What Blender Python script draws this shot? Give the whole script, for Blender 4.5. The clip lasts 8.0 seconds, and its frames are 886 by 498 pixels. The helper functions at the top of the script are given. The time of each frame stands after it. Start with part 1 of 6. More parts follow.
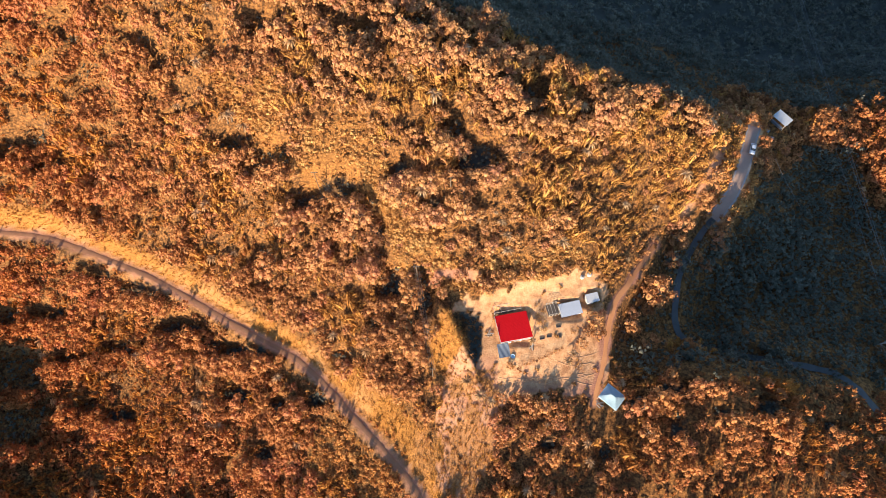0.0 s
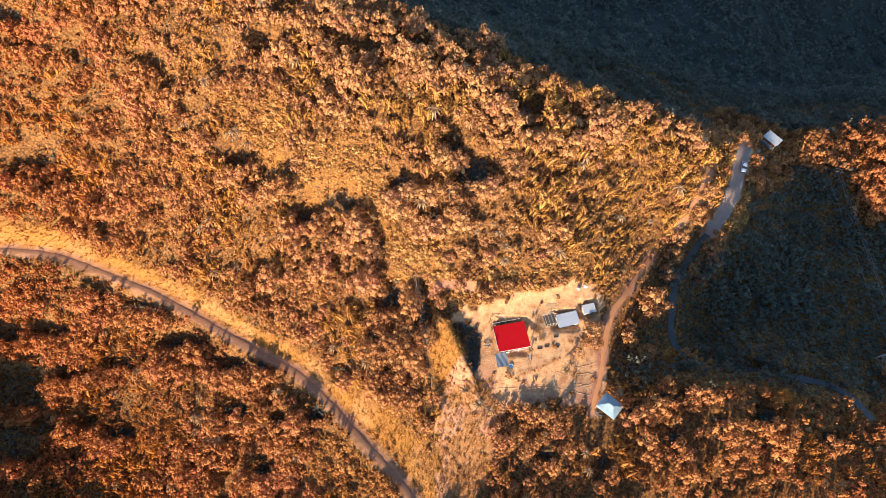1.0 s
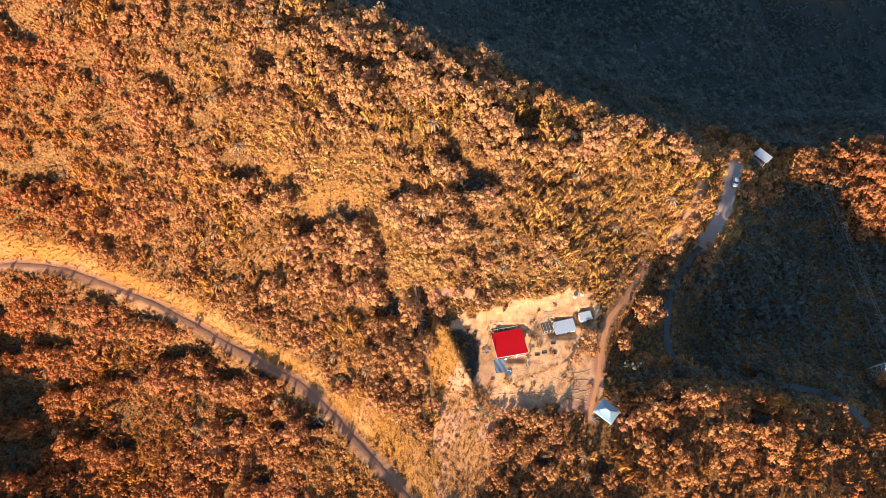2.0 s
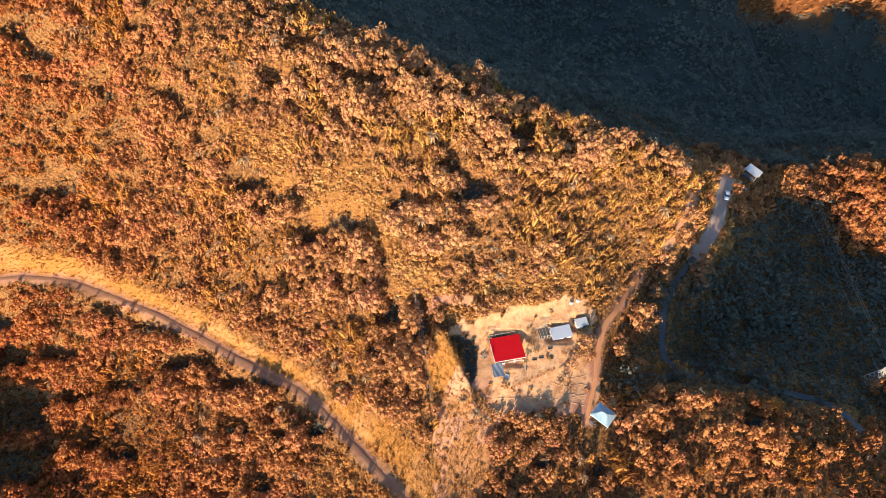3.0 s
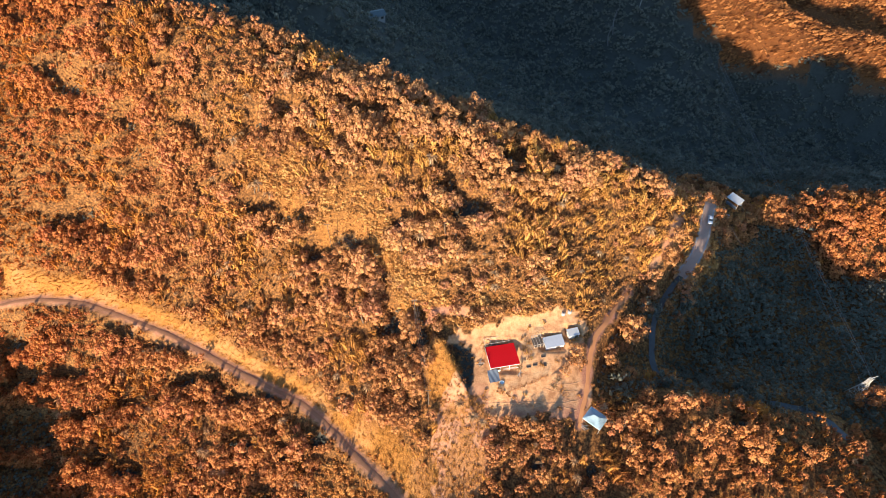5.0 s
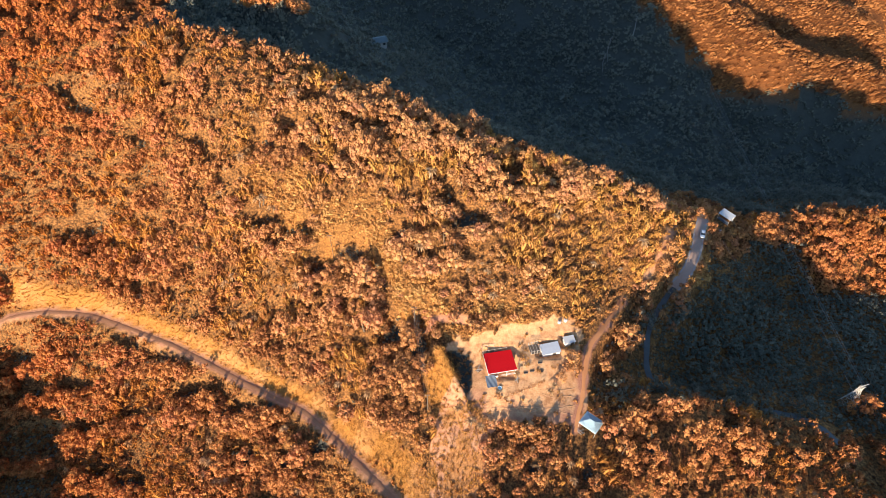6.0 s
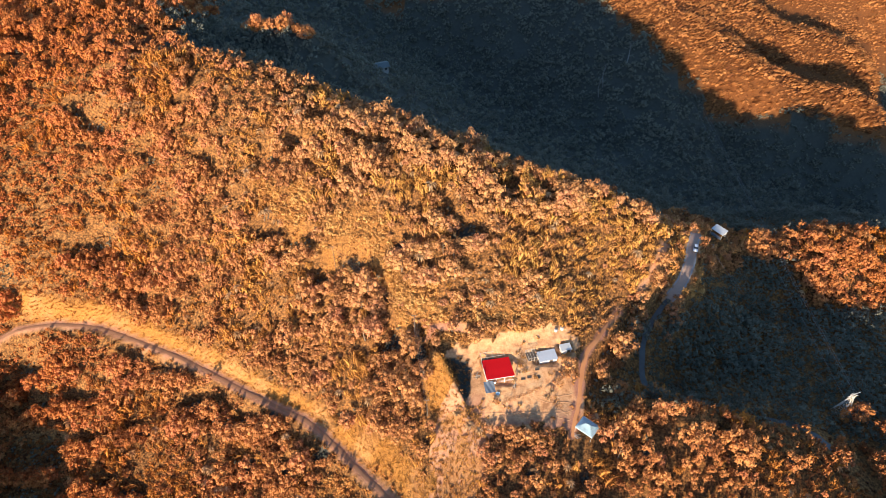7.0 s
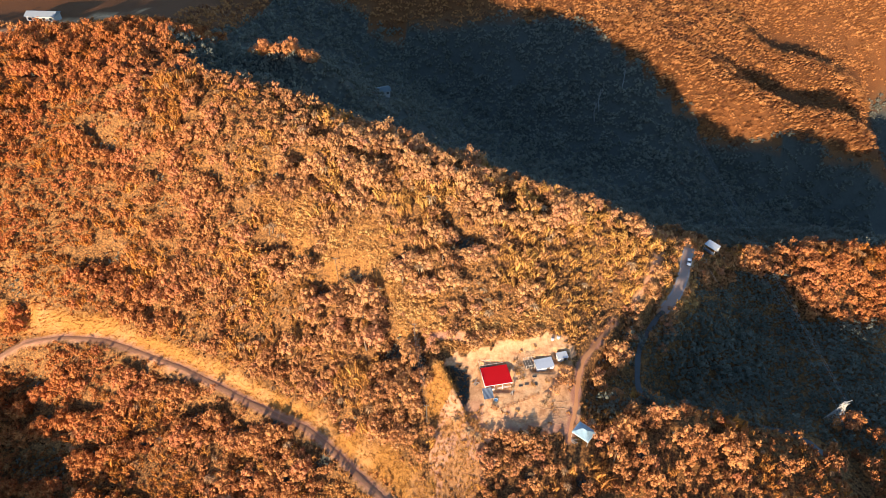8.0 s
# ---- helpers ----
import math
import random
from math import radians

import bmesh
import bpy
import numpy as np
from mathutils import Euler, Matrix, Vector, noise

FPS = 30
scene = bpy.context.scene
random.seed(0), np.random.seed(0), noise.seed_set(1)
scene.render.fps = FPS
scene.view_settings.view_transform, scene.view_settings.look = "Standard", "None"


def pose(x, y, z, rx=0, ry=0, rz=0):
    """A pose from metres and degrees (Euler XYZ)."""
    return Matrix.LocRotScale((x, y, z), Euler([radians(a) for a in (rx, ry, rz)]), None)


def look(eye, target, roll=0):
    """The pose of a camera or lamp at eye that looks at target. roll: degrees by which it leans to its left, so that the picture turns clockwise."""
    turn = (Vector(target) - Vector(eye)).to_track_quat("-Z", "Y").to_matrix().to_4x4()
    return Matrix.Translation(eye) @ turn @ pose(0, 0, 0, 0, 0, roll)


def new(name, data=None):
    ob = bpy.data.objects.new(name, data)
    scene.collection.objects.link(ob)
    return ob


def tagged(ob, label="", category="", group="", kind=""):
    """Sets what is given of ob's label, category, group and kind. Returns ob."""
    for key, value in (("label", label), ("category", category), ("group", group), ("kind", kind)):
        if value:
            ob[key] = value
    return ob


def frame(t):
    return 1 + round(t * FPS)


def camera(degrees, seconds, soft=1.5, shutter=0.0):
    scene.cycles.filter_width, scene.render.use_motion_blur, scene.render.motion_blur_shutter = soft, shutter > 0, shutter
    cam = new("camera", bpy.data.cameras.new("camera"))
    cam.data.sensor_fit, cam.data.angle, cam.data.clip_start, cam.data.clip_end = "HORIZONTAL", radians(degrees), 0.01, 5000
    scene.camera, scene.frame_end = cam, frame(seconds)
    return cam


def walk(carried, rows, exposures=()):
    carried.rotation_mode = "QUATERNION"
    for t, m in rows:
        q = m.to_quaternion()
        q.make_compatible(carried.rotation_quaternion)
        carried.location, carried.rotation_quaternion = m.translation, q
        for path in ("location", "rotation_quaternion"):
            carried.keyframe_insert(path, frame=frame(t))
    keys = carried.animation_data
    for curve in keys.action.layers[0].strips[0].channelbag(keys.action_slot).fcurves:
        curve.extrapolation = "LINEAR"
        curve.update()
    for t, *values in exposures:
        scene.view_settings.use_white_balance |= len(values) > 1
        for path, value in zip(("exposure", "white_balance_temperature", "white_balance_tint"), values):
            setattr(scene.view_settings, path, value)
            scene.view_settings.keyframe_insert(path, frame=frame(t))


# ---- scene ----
cam = camera(68.5, 8.0, soft=0.62)
METRES, EYE, TILT, LEAN, TURN = 65.0, 150.0, -66.5, 0.0, 0.0
ROWS = [
    (0.0, 0.0, 0.0, 0.0, -0.0, 0.0, 0.0),
    (0.5, 0.0027, -0.0227, -0.0536, 0.02, 1.79, 0.0),
    (1.0, 0.0056, -0.046, -0.1082, 0.04, 3.55, 0.01),
    (1.5, 0.0083, -0.0705, -0.1637, 0.06, 5.22, 0.02),
    (3.0, 0.0184, -0.147, -0.3319, 0.16, 9.84, 0.04),
    (3.5, 0.022, -0.1728, -0.3902, 0.19, 11.34, 0.04),
    (4.0, 0.0252, -0.1991, -0.4478, 0.2, 12.73, 0.03),
    (4.5, 0.0285, -0.225, -0.5062, 0.24, 14.13, 0.03),
    (6.0, 0.0392, -0.3017, -0.6823, 0.33, 18.46, -0.01),
    (6.5, 0.0427, -0.325, -0.7403, 0.37, 19.89, -0.02),
    (7.0, 0.0462, -0.3484, -0.7991, 0.4, 21.28, -0.04),
    (7.5, 0.0493, -0.3719, -0.8579, 0.43, 22.69, -0.04),
    (8.0, 0.0523, -0.3954, -0.9168, 0.46, 24.05, -0.06),
]
walk(cam, [(t, pose(0, 0, EYE, TILT, LEAN, TURN) @ pose(METRES * x, METRES * y, METRES * z, 90 + pitch, roll, yaw)) for t, x, y, z, yaw, pitch, roll in ROWS])

# ---------------------------------------------------------------- light
SUN_HIGH, SUN_HEAD = 12.0, 20.0  # degrees above the horizon; the light travels this many degrees east of north
world = bpy.data.worlds.new("sky")
scene.world = world
world.use_nodes = True
wn = world.node_tree.nodes
sky = wn.new("ShaderNodeTexSky")
sky.sky_type, sky.sun_disc = "NISHITA", False
sky.sun_elevation, sky.sun_rotation = radians(SUN_HIGH), radians(180 + SUN_HEAD)
sky.air_density, sky.dust_density, sky.ozone_density = 1.0, 0.25, 3.5
wn["Background"].inputs["Strength"].default_value = 0.15
world.node_tree.links.new(sky.outputs["Color"], wn["Background"].inputs["Color"])
sun = new("sun", bpy.data.lights.new("sun", "SUN"))
sun.data.energy, sun.data.angle, sun.data.color = 5.0, radians(0.6), (1.0, 0.84, 0.63)
_az, _el = radians(SUN_HEAD), radians(SUN_HIGH)
sun.matrix_world = look((0, 0, 300), Vector((0, 0, 300)) + Vector((math.sin(_az) * math.cos(_el), math.cos(_az) * math.cos(_el), -math.sin(_el))))
scene.view_settings.exposure = 1.38

# ---------------------------------------------------------------- materials
def start_material(name, rough=0.8, metal=0.0, spec=0.3):
    m = bpy.data.materials.new(name)
    m.use_nodes = True
    b = m.node_tree.nodes["Principled BSDF"]
    b.inputs["Roughness"].default_value, b.inputs["Metallic"].default_value = rough, metal
    b.inputs["Specular IOR Level"].default_value = spec
    return m, m.node_tree.nodes, m.node_tree.links, b


def noise_node(n, l, size, detail=4.0, rough=0.6, where="Position"):
    """A noise of that size in metres, at world position (or in the thing's own space)."""
    if where == "Position":
        source = n.new("ShaderNodeNewGeometry").outputs["Position"]
    else:
        source = n.new("ShaderNodeTexCoord").outputs["Object"]
    t = n.new("ShaderNodeTexNoise")
    t.inputs["Scale"].default_value, t.inputs["Detail"].default_value, t.inputs["Roughness"].default_value = 1.0 / size, detail, rough
    l.new(source, t.inputs["Vector"])
    return t.outputs["Fac"]


def ramp_node(n, l, fac, stops):
    r = n.new("ShaderNodeValToRGB")
    while len(r.color_ramp.elements) < len(stops):
        r.color_ramp.elements.new(0.5)
    for e, (at, c) in zip(r.color_ramp.elements, stops):
        e.position, e.color = at, (*c, 1)
    l.new(fac, r.inputs["Fac"])
    return r.outputs["Color"]


def mix_node(n, l, fac, a, b, kind="MIX"):
    m = n.new("ShaderNodeMix")
    m.data_type, m.blend_type = "RGBA", kind
    for socket, value in ((m.inputs["Factor"], fac), (m.inputs["A"], a), (m.inputs["B"], b)):
        if isinstance(value, (int, float)):
            socket.default_value = value
        elif isinstance(value, tuple):
            socket.default_value = (*value, 1)
        else:
            l.new(value, socket)
    return m.outputs["Result"]


def bump_node(n, l, b, height, strength, distance):
    k = n.new("ShaderNodeBump")
    k.inputs["Strength"].default_value, k.inputs["Distance"].default_value = strength, distance
    l.new(height, k.inputs["Height"])
    l.new(k.outputs["Normal"], b.inputs["Normal"])


def worn(name, colour, other, size=1.5, rough=0.7, metal=0.0, relief=0.02, spec=0.3, where="Object"):
    """A plain painted, metal, wood or cloth surface with stains and fine grain."""
    m, n, l, b = start_material(name, rough, metal, spec)
    big, fine = noise_node(n, l, size, 5, 0.65, where), noise_node(n, l, size / 9, 4, 0.7, where)
    c = ramp_node(n, l, big, ((0.35, colour), (0.72, other)))
    c = mix_node(n, l, 0.35, c, ramp_node(n, l, fine, ((0.3, tuple(v * 0.75 for v in colour)), (0.7, colour))))
    l.new(c, b.inputs["Base Color"])
    bump_node(n, l, b, fine, 0.4, relief)
    return m


def foliage(name, stops, patch=7.0, glow=0.2, west=True):
    """Leaves: colour drifts over the slope, from plant to plant and from leaf to leaf; some light comes through."""
    m, n, l, b = start_material(name, 0.65, 0.0, 0.1)

    def sum_node(kind, p, q, r=None):
        k = n.new("ShaderNodeMath")
        k.operation = kind
        for socket, value in zip(k.inputs, (p, q, r)):
            if isinstance(value, (int, float)):
                socket.default_value = value
            elif value is not None:
                l.new(value, socket)
        return k.outputs[0]
    plant = n.new("ShaderNodeAttribute")
    plant.attribute_name = "tone"
    own = sum_node("FRACT", sum_node("ADD", plant.outputs["Fac"], n.new("ShaderNodeObjectInfo").outputs["Random"]), 0)
    leaf = n.new("ShaderNodeNewGeometry").outputs["Random Per Island"]
    fac = sum_node("MULTIPLY_ADD", own, 0.3, noise_node(n, l, patch, 3, 0.7))
    fac = sum_node("MULTIPLY_ADD", leaf, 0.1, fac)
    c = ramp_node(n, l, sum_node("SUBTRACT", fac, 0.2), stops)
    # small leaves: fine light and dark grain and relief
    fine = noise_node(n, l, 0.42, 3, 0.75)
    c = mix_node(n, l, 1.0, c, ramp_node(n, l, fine, ((0.36, (0.6, 0.57, 0.55)), (0.5, (1.0, 1.0, 1.0)), (0.66, (1.18, 1.2, 1.26)))), "MULTIPLY")
    bump_node(n, l, b, fine, 0.65, 0.3)
    if west:
        # vignette and grade put into leaf colour: golden by the yard, redder, darker away
        off = n.new("ShaderNodeVectorMath")
        off.operation = "DISTANCE"
        flat = n.new("ShaderNodeVectorMath")
        flat.operation, flat.inputs[1].default_value = "MULTIPLY", (1, 1, 0)
        l.new(n.new("ShaderNodeNewGeometry").outputs["Position"], flat.inputs[0])
        l.new(flat.outputs[0], off.inputs[0])
        off.inputs[1].default_value = (18, 106, 0)
        span = n.new("ShaderNodeMapRange")
        span.inputs["From Min"].default_value, span.inputs["From Max"].default_value = 45.0, 160.0
        l.new(off.outputs["Value"], span.inputs["Value"])
        c = mix_node(n, l, span.outputs["Result"], c, mix_node(n, l, 1.0, c, (0.94, 0.63, 0.43), "MULTIPLY"))
    l.new(c, b.inputs["Base Color"])
    thin = n.new("ShaderNodeBsdfTranslucent")
    l.new(c, thin.inputs["Color"])
    mixed = n.new("ShaderNodeMixShader")
    mixed.inputs[0].default_value = glow
    l.new(b.outputs[0], mixed.inputs[1])
    l.new(thin.outputs[0], mixed.inputs[2])
    l.new(mixed.outputs[0], n["Material Output"].inputs["Surface"])
    return m


LEAF_TREE = foliage("rusty_tree_leaves", ((0.3, (0.25, 0.105, 0.045)), (0.4, (0.43, 0.19, 0.075)), (0.5, (0.56, 0.285, 0.11)), (0.6, (0.57, 0.27, 0.115)), (0.7, (0.55, 0.24, 0.12))), 9)
LEAF_REED = foliage("golden_reed_leaves", ((0.3, (0.25, 0.105, 0.03)), (0.44, (0.46, 0.215, 0.056)), (0.56, (0.6, 0.32, 0.08)), (0.69, (0.55, 0.24, 0.09))), 11)
LEAF_FAR = foliage("red_brown_leaves", ((0.314, (0.17, 0.06, 0.024)), (0.413, (0.37, 0.145, 0.05)), (0.512, (0.47, 0.2, 0.068)), (0.624, (0.5, 0.21, 0.068))), 9, 0.2, False)
LEAF_BANANA = foliage("pale_banana_leaves", ((0.3, (0.36, 0.2, 0.085)), (0.5, (0.52, 0.32, 0.15)), (0.7, (0.6, 0.4, 0.22))), 4)
LEAF_SHRUB = foliage("brown_shrub_leaves", ((0.339, (0.17, 0.07, 0.03)), (0.488, (0.42, 0.185, 0.07)), (0.649, (0.56, 0.28, 0.11))), 5)
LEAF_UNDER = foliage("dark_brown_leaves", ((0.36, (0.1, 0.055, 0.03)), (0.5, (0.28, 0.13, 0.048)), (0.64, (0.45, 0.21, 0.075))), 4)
GRASS = foliage("dry_grass_blades", ((0.36, (0.3, 0.135, 0.03)), (0.5, (0.5, 0.25, 0.055)), (0.64, (0.6, 0.33, 0.075))), 6, 0.15)
LEAF_SCRUB = foliage("light_scrub_leaves", ((0.34, (0.34, 0.15, 0.05)), (0.49, (0.56, 0.28, 0.09)), (0.65, (0.62, 0.35, 0.12))), 4)
# green leaves darkened to carry the shade of valley, hollows and east bank
LEAF_SHADE_GREEN = foliage("shade_green_leaves", ((0.26, (0.135, 0.132, 0.1)), (0.5, (0.19, 0.182, 0.138)), (0.74, (0.24, 0.22, 0.16))), 14, 0.4, False)
BARK = worn("grey_brown_bark", (0.12, 0.08, 0.05), (0.2, 0.15, 0.11), 0.6, 0.9)
PALE_BARK = worn("pale_bark", (0.24, 0.22, 0.2), (0.17, 0.15, 0.14), 0.8, 0.85)


def ground_material():
    """Leaf litter under the woods, dry grass and bare ochre or reddish earth where the ground is open."""
    m, n, l, b = start_material("hill_ground", 0.95, 0.0, 0.15)
    big, mid, fine = noise_node(n, l, 14, 5, 0.6), noise_node(n, l, 1.8, 5, 0.7), noise_node(n, l, 0.35, 4, 0.75)
    litter = ramp_node(n, l, noise_node(n, l, 0.7, 6, 0.8), ((0.42, (0.06, 0.028, 0.012)), (0.52, (0.2, 0.088, 0.028)), (0.62, (0.42, 0.18, 0.055))))
    soil = ramp_node(n, l, mid, ((0.34, (0.38, 0.175, 0.08)), (0.5, (0.58, 0.3, 0.14)), (0.66, (0.68, 0.4, 0.2))))
    red = ramp_node(n, l, fine, ((0.3, (0.28, 0.115, 0.072)), (0.7, (0.46, 0.215, 0.135))))
    straw = ramp_node(n, l, fine, ((0.36, (0.16, 0.062, 0.018)), (0.5, (0.36, 0.15, 0.034)), (0.64, (0.52, 0.23, 0.052))))
    masks = {}
    for key in ("bare", "grass", "red", "shaded_land", "spur"):
        a = n.new("ShaderNodeAttribute")
        a.attribute_name = key
        masks[key] = a.outputs["Fac"]
    # ground darkened to paint shade on valley, hollow floors and the mound's shadow
    shade_floor = ramp_node(n, l, mid, ((0.3, (0.04, 0.04, 0.032)), (0.7, (0.07, 0.068, 0.055))))
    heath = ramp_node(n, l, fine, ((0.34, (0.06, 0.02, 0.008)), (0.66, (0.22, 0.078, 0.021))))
    litter = mix_node(n, l, masks["spur"], mix_node(n, l, masks["shaded_land"], litter, shade_floor), heath)
    c = mix_node(n, l, masks["grass"], litter, straw)
    earth = mix_node(n, l, masks["red"], soil, red)
    c = mix_node(n, l, masks["bare"], c, earth)
    c = mix_node(n, l, 0.22, c, ramp_node(n, l, big, ((0.35, (0.3, 0.3, 0.3)), (0.65, (0.62, 0.6, 0.58)))), "OVERLAY")
    l.new(c, b.inputs["Base Color"])
    bump_node(n, l, b, fine, 0.8, 0.22)
    return m


GROUND = ground_material()
LANE_EARTH = worn("packed_lane_earth", (0.35, 0.17, 0.09), (0.25, 0.122, 0.066), 1.6, 0.95, 0, 0.06, 0.15, "Position")
TRACK_EARTH = worn("red_track_earth", (0.46, 0.19, 0.08), (0.55, 0.26, 0.115), 3, 0.95, 0, 0.05, 0.15, "Position")
ASPHALT = worn("pale_concrete_road", (0.44, 0.29, 0.215), (0.36, 0.235, 0.175), 4, 0.9, 0, 0.02, 0.25, "Position")
# the road's shaded stretch: its shade is put into a darker surface colour
SHADED_ASPHALT = worn("shaded_asphalt", (0.1, 0.095, 0.09), (0.14, 0.132, 0.125), 2, 0.9, 0, 0.02, 0.25, "Position")
GRAVEL = worn("pale_road_shoulder", (0.42, 0.36, 0.32), (0.3, 0.24, 0.2), 2, 0.95, 0, 0.05, 0.15, "Position")
SOIL_RIDGE = worn("turned_earth", (0.46, 0.235, 0.12), (0.56, 0.32, 0.18), 0.8, 0.95, 0, 0.05, 0.15)
RED_SHEET = worn("red_painted_sheet", (0.85, 0.01, 0.014), (0.76, 0.008, 0.011), 3, 0.7, 0, 0.004, 0.12)
PALE_SHEET = worn("bleached_blue_sheet", (0.42, 0.44, 0.48), (0.34, 0.36, 0.39), 2, 0.5, 0, 0.01)
WHITE_SHEET = worn("white_sheet", (0.46, 0.46, 0.46), (0.37, 0.37, 0.37), 2, 0.55, 0, 0.01)
TARP = worn("pale_cyan_tarpaulin", (0.44, 0.6, 0.68), (0.54, 0.68, 0.74), 1.2, 0.5, 0, 0.03)
BLUE_TARP = worn("faded_blue_tarpaulin", (0.1, 0.12, 0.15), (0.2, 0.22, 0.25), 1.0, 0.6, 0, 0.03)
WALL_PAINT = worn("whitewashed_boards", (0.72, 0.68, 0.62), (0.55, 0.5, 0.45), 1.0, 0.85)
TIMBER = worn("weathered_timber", (0.5, 0.42, 0.34), (0.34, 0.27, 0.2), 0.8, 0.85)
DARK_TIMBER = worn("dark_timber", (0.1, 0.075, 0.055), (0.16, 0.12, 0.09), 0.8, 0.85)
CONCRETE = worn("grey_concrete", (0.4, 0.38, 0.35), (0.3, 0.28, 0.26), 1.5, 0.9)
STEEL = worn("galvanised_steel", (0.5, 0.46, 0.4), (0.4, 0.36, 0.32), 0.7, 0.5, 0.3)
CABLE = worn("aluminium_cable", (0.2, 0.2, 0.2), (0.15, 0.15, 0.15), 2, 0.6, 0.2)
PLASTIC = worn("white_plastic", (0.4, 0.39, 0.37), (0.3, 0.29, 0.27), 0.8, 0.5)
DARK_GLASS = worn("dark_window", (0.03, 0.035, 0.04), (0.05, 0.055, 0.06), 2, 0.15, 0, 0.001, 0.5)
CAR_PAINT = worn("white_car_paint", (0.8, 0.8, 0.8), (0.74, 0.74, 0.74), 1, 0.25, 0, 0.001, 0.5)
RUBBER = worn("black_rubber", (0.025, 0.025, 0.025), (0.04, 0.04, 0.04), 0.3, 0.85)
DULL_ROOF = worn("dull_weathered_roof", (0.12, 0.14, 0.14), (0.09, 0.1, 0.1), 2, 0.7, 0, 0.01)
GREY_ROOF = worn("grey_sheet_roof", (0.24, 0.25, 0.26), (0.19, 0.2, 0.21), 2, 0.6, 0, 0.01)

# ---------------------------------------------------------------- landform
# The hill country is drawn by its lines: crest, slopes, terraces, valley, far spurs (x, y, height).
CREST = [(-190, 150, 30), (-140, 141, 27), (-105, 136, 34), (-72, 150, 37), (-67, 127, 36), (-43, 127, 31), (-42, 142, 30), (-10, 119, 28.3), (19, 107, 24.8), (36, 103, 21.6),
         (48, 97, 19.6), (68, 95, 8.5), (79, 104, -1.5), (99, 112, -13)]
UPPER_SLOPE = [(-150, 104, -4), (-110, 103, -5), (-89, 105, 5), (-53, 100, 12), (-25, 78, 7), (-35, 88, 13), (-12, 68, 7),
               (-7, 57, 3), (-4, 64, 9), (8, 65, 11), (19, 66, 13), (29, 80, 18), (38, 69, 9), (48, 69, 2)]
LANE = [(-190, 92, -30), (-150, 87, -28), (-113, 77, -24), (-86, 68, -25.5), (-55, 51, -23), (-29, 33, -20), (-12, 16, -15.5), (-3, 0, -12)]
TERRACE = [(-1, 55, 4.2), (2, 50, 3.4), (10, 51, 2.8), (24, 53, 2.0), (37, 57, 2.2), (13, 46, 1.1), (22, 46, 0.9), (30, 47, 0.7), (38, 50, 0.8),
           (14, 38, 0.0), (27, 39, -0.4), (6, 33, -2.6), (20, 30, -2.2), (33, 30, -2.6), (5, 24, -5.0), (-1, 33, -4.5), (0, 19, -9.0), (14, 12, -6.5)]
EAST_FOOT = [(45, 56, -0.2), (51, 63, -1.2), (55, 46, -9.5), (48, 50, -6.5), (44.5, 42, -6), (49, 42, -8), (55, 57, -7.5), (73, 78, -4), (84, 67, -20), (70, 50, -17), (100, 60, -25), (117, 44, -22), (100, 85, -23), (104, 94, -23), (100, 119, -15.5), (112, 117, -21), (122, 116.5, -23.2), (131, 121, -25), (110, 104, -23.5), (119, 105, -27), (124, 98, -31),
             (130, 75, -28), (150, 116, -22), (176, 121, -28.5), (205, 125, -32), (176, 102, -37), (130, 140, -34), (200, 70, -40)]
# knots (105, 5) to (137, -5): unseen rise added to shade the east valley
SOUTH_KNOLL = [(24, 20, -4), (40, 25, -3.5), (49, 15, 1), (57, 11, 3), (69, 15, 2.0), (79, 21, -1.0), (95, 21, -7), (56, 23, 4.2), (72, 29, 2.4), (88, 28.5, -4.2), (104, 27, -11), (64, 32, 3.0), (56, 34, 1.3), (52, 38, -3), (115, 15, -17), (105, 5, -8), (122, 2, -9), (137, -5, -10), (60, -20, -9), (120, -30, -32), (0, -40, -28)]
WEST_FOOT = [(-90, 33, -43), (-71, 31, -36), (-57, 31, -33), (-44, 31, -26), (-118, 42, -46), (-84, 18, -46), (-160, 40, -52), (-60, -20, -48)]
NORTH_VALLEY = [(-165, 215, 29), (-110, 225, 27), (-230, 230, 30), (-68, 177, 33), (-60, 181, 31.5), (-53, 184, 28), (-62, 194, 15), (-28, 225, -10), (15, 160, -10), (60, 150, -18), (100, 160, -38), (40, 230, -44),
                (120, 205, -46), (160, 170, -54), (0, 300, -42), (-90, 320, 0)]
FAR_SPURS = [(140, 262, -24), (180, 258, -32), (225, 260, -44), (247, 248, -58), (135, 222, -51), (156, 227, -59), (168, 225, -61), (144, 230, -54), (182, 228, -62), (200, 228, -71), (240, 225, -82), (285, 215, -105),
             (190, 287, -50), (235, 285, -66), (275, 265, -95), (185, 317, -28), (230, 313, -41), (260, 302, -58), (228, 346, -50), (300, 318, -92),
             (220, 382, -30), (300, 372, -36), (107, 306, -15), (118, 279, -18), (93, 342, -15), (66, 357, -12), (31, 344, -12)]
# the last two knots are an unseen hill, added to shade the west foot
RIM = [(330, 430, 0), (180, 440, -10), (60, 420, 14), (110, 395, 2), (380, 300, -95), (300, 150, -80), (250, 500, 20), (-50, 480, 20), (-300, 300, 40), (-320, 60, -50),
       (-250, -120, -70), (100, -200, -40), (350, -50, -50), (-154, -22, -25.5), (-185, -5, -24)]
BACK_SLOPE = [(-68, 168, 27), (-42, 156, 20), (-25, 148, 16), (-8, 140, 13), (14, 134, 9), (30, 125, 8), (48, 117, 3), (68, 115, -4)]
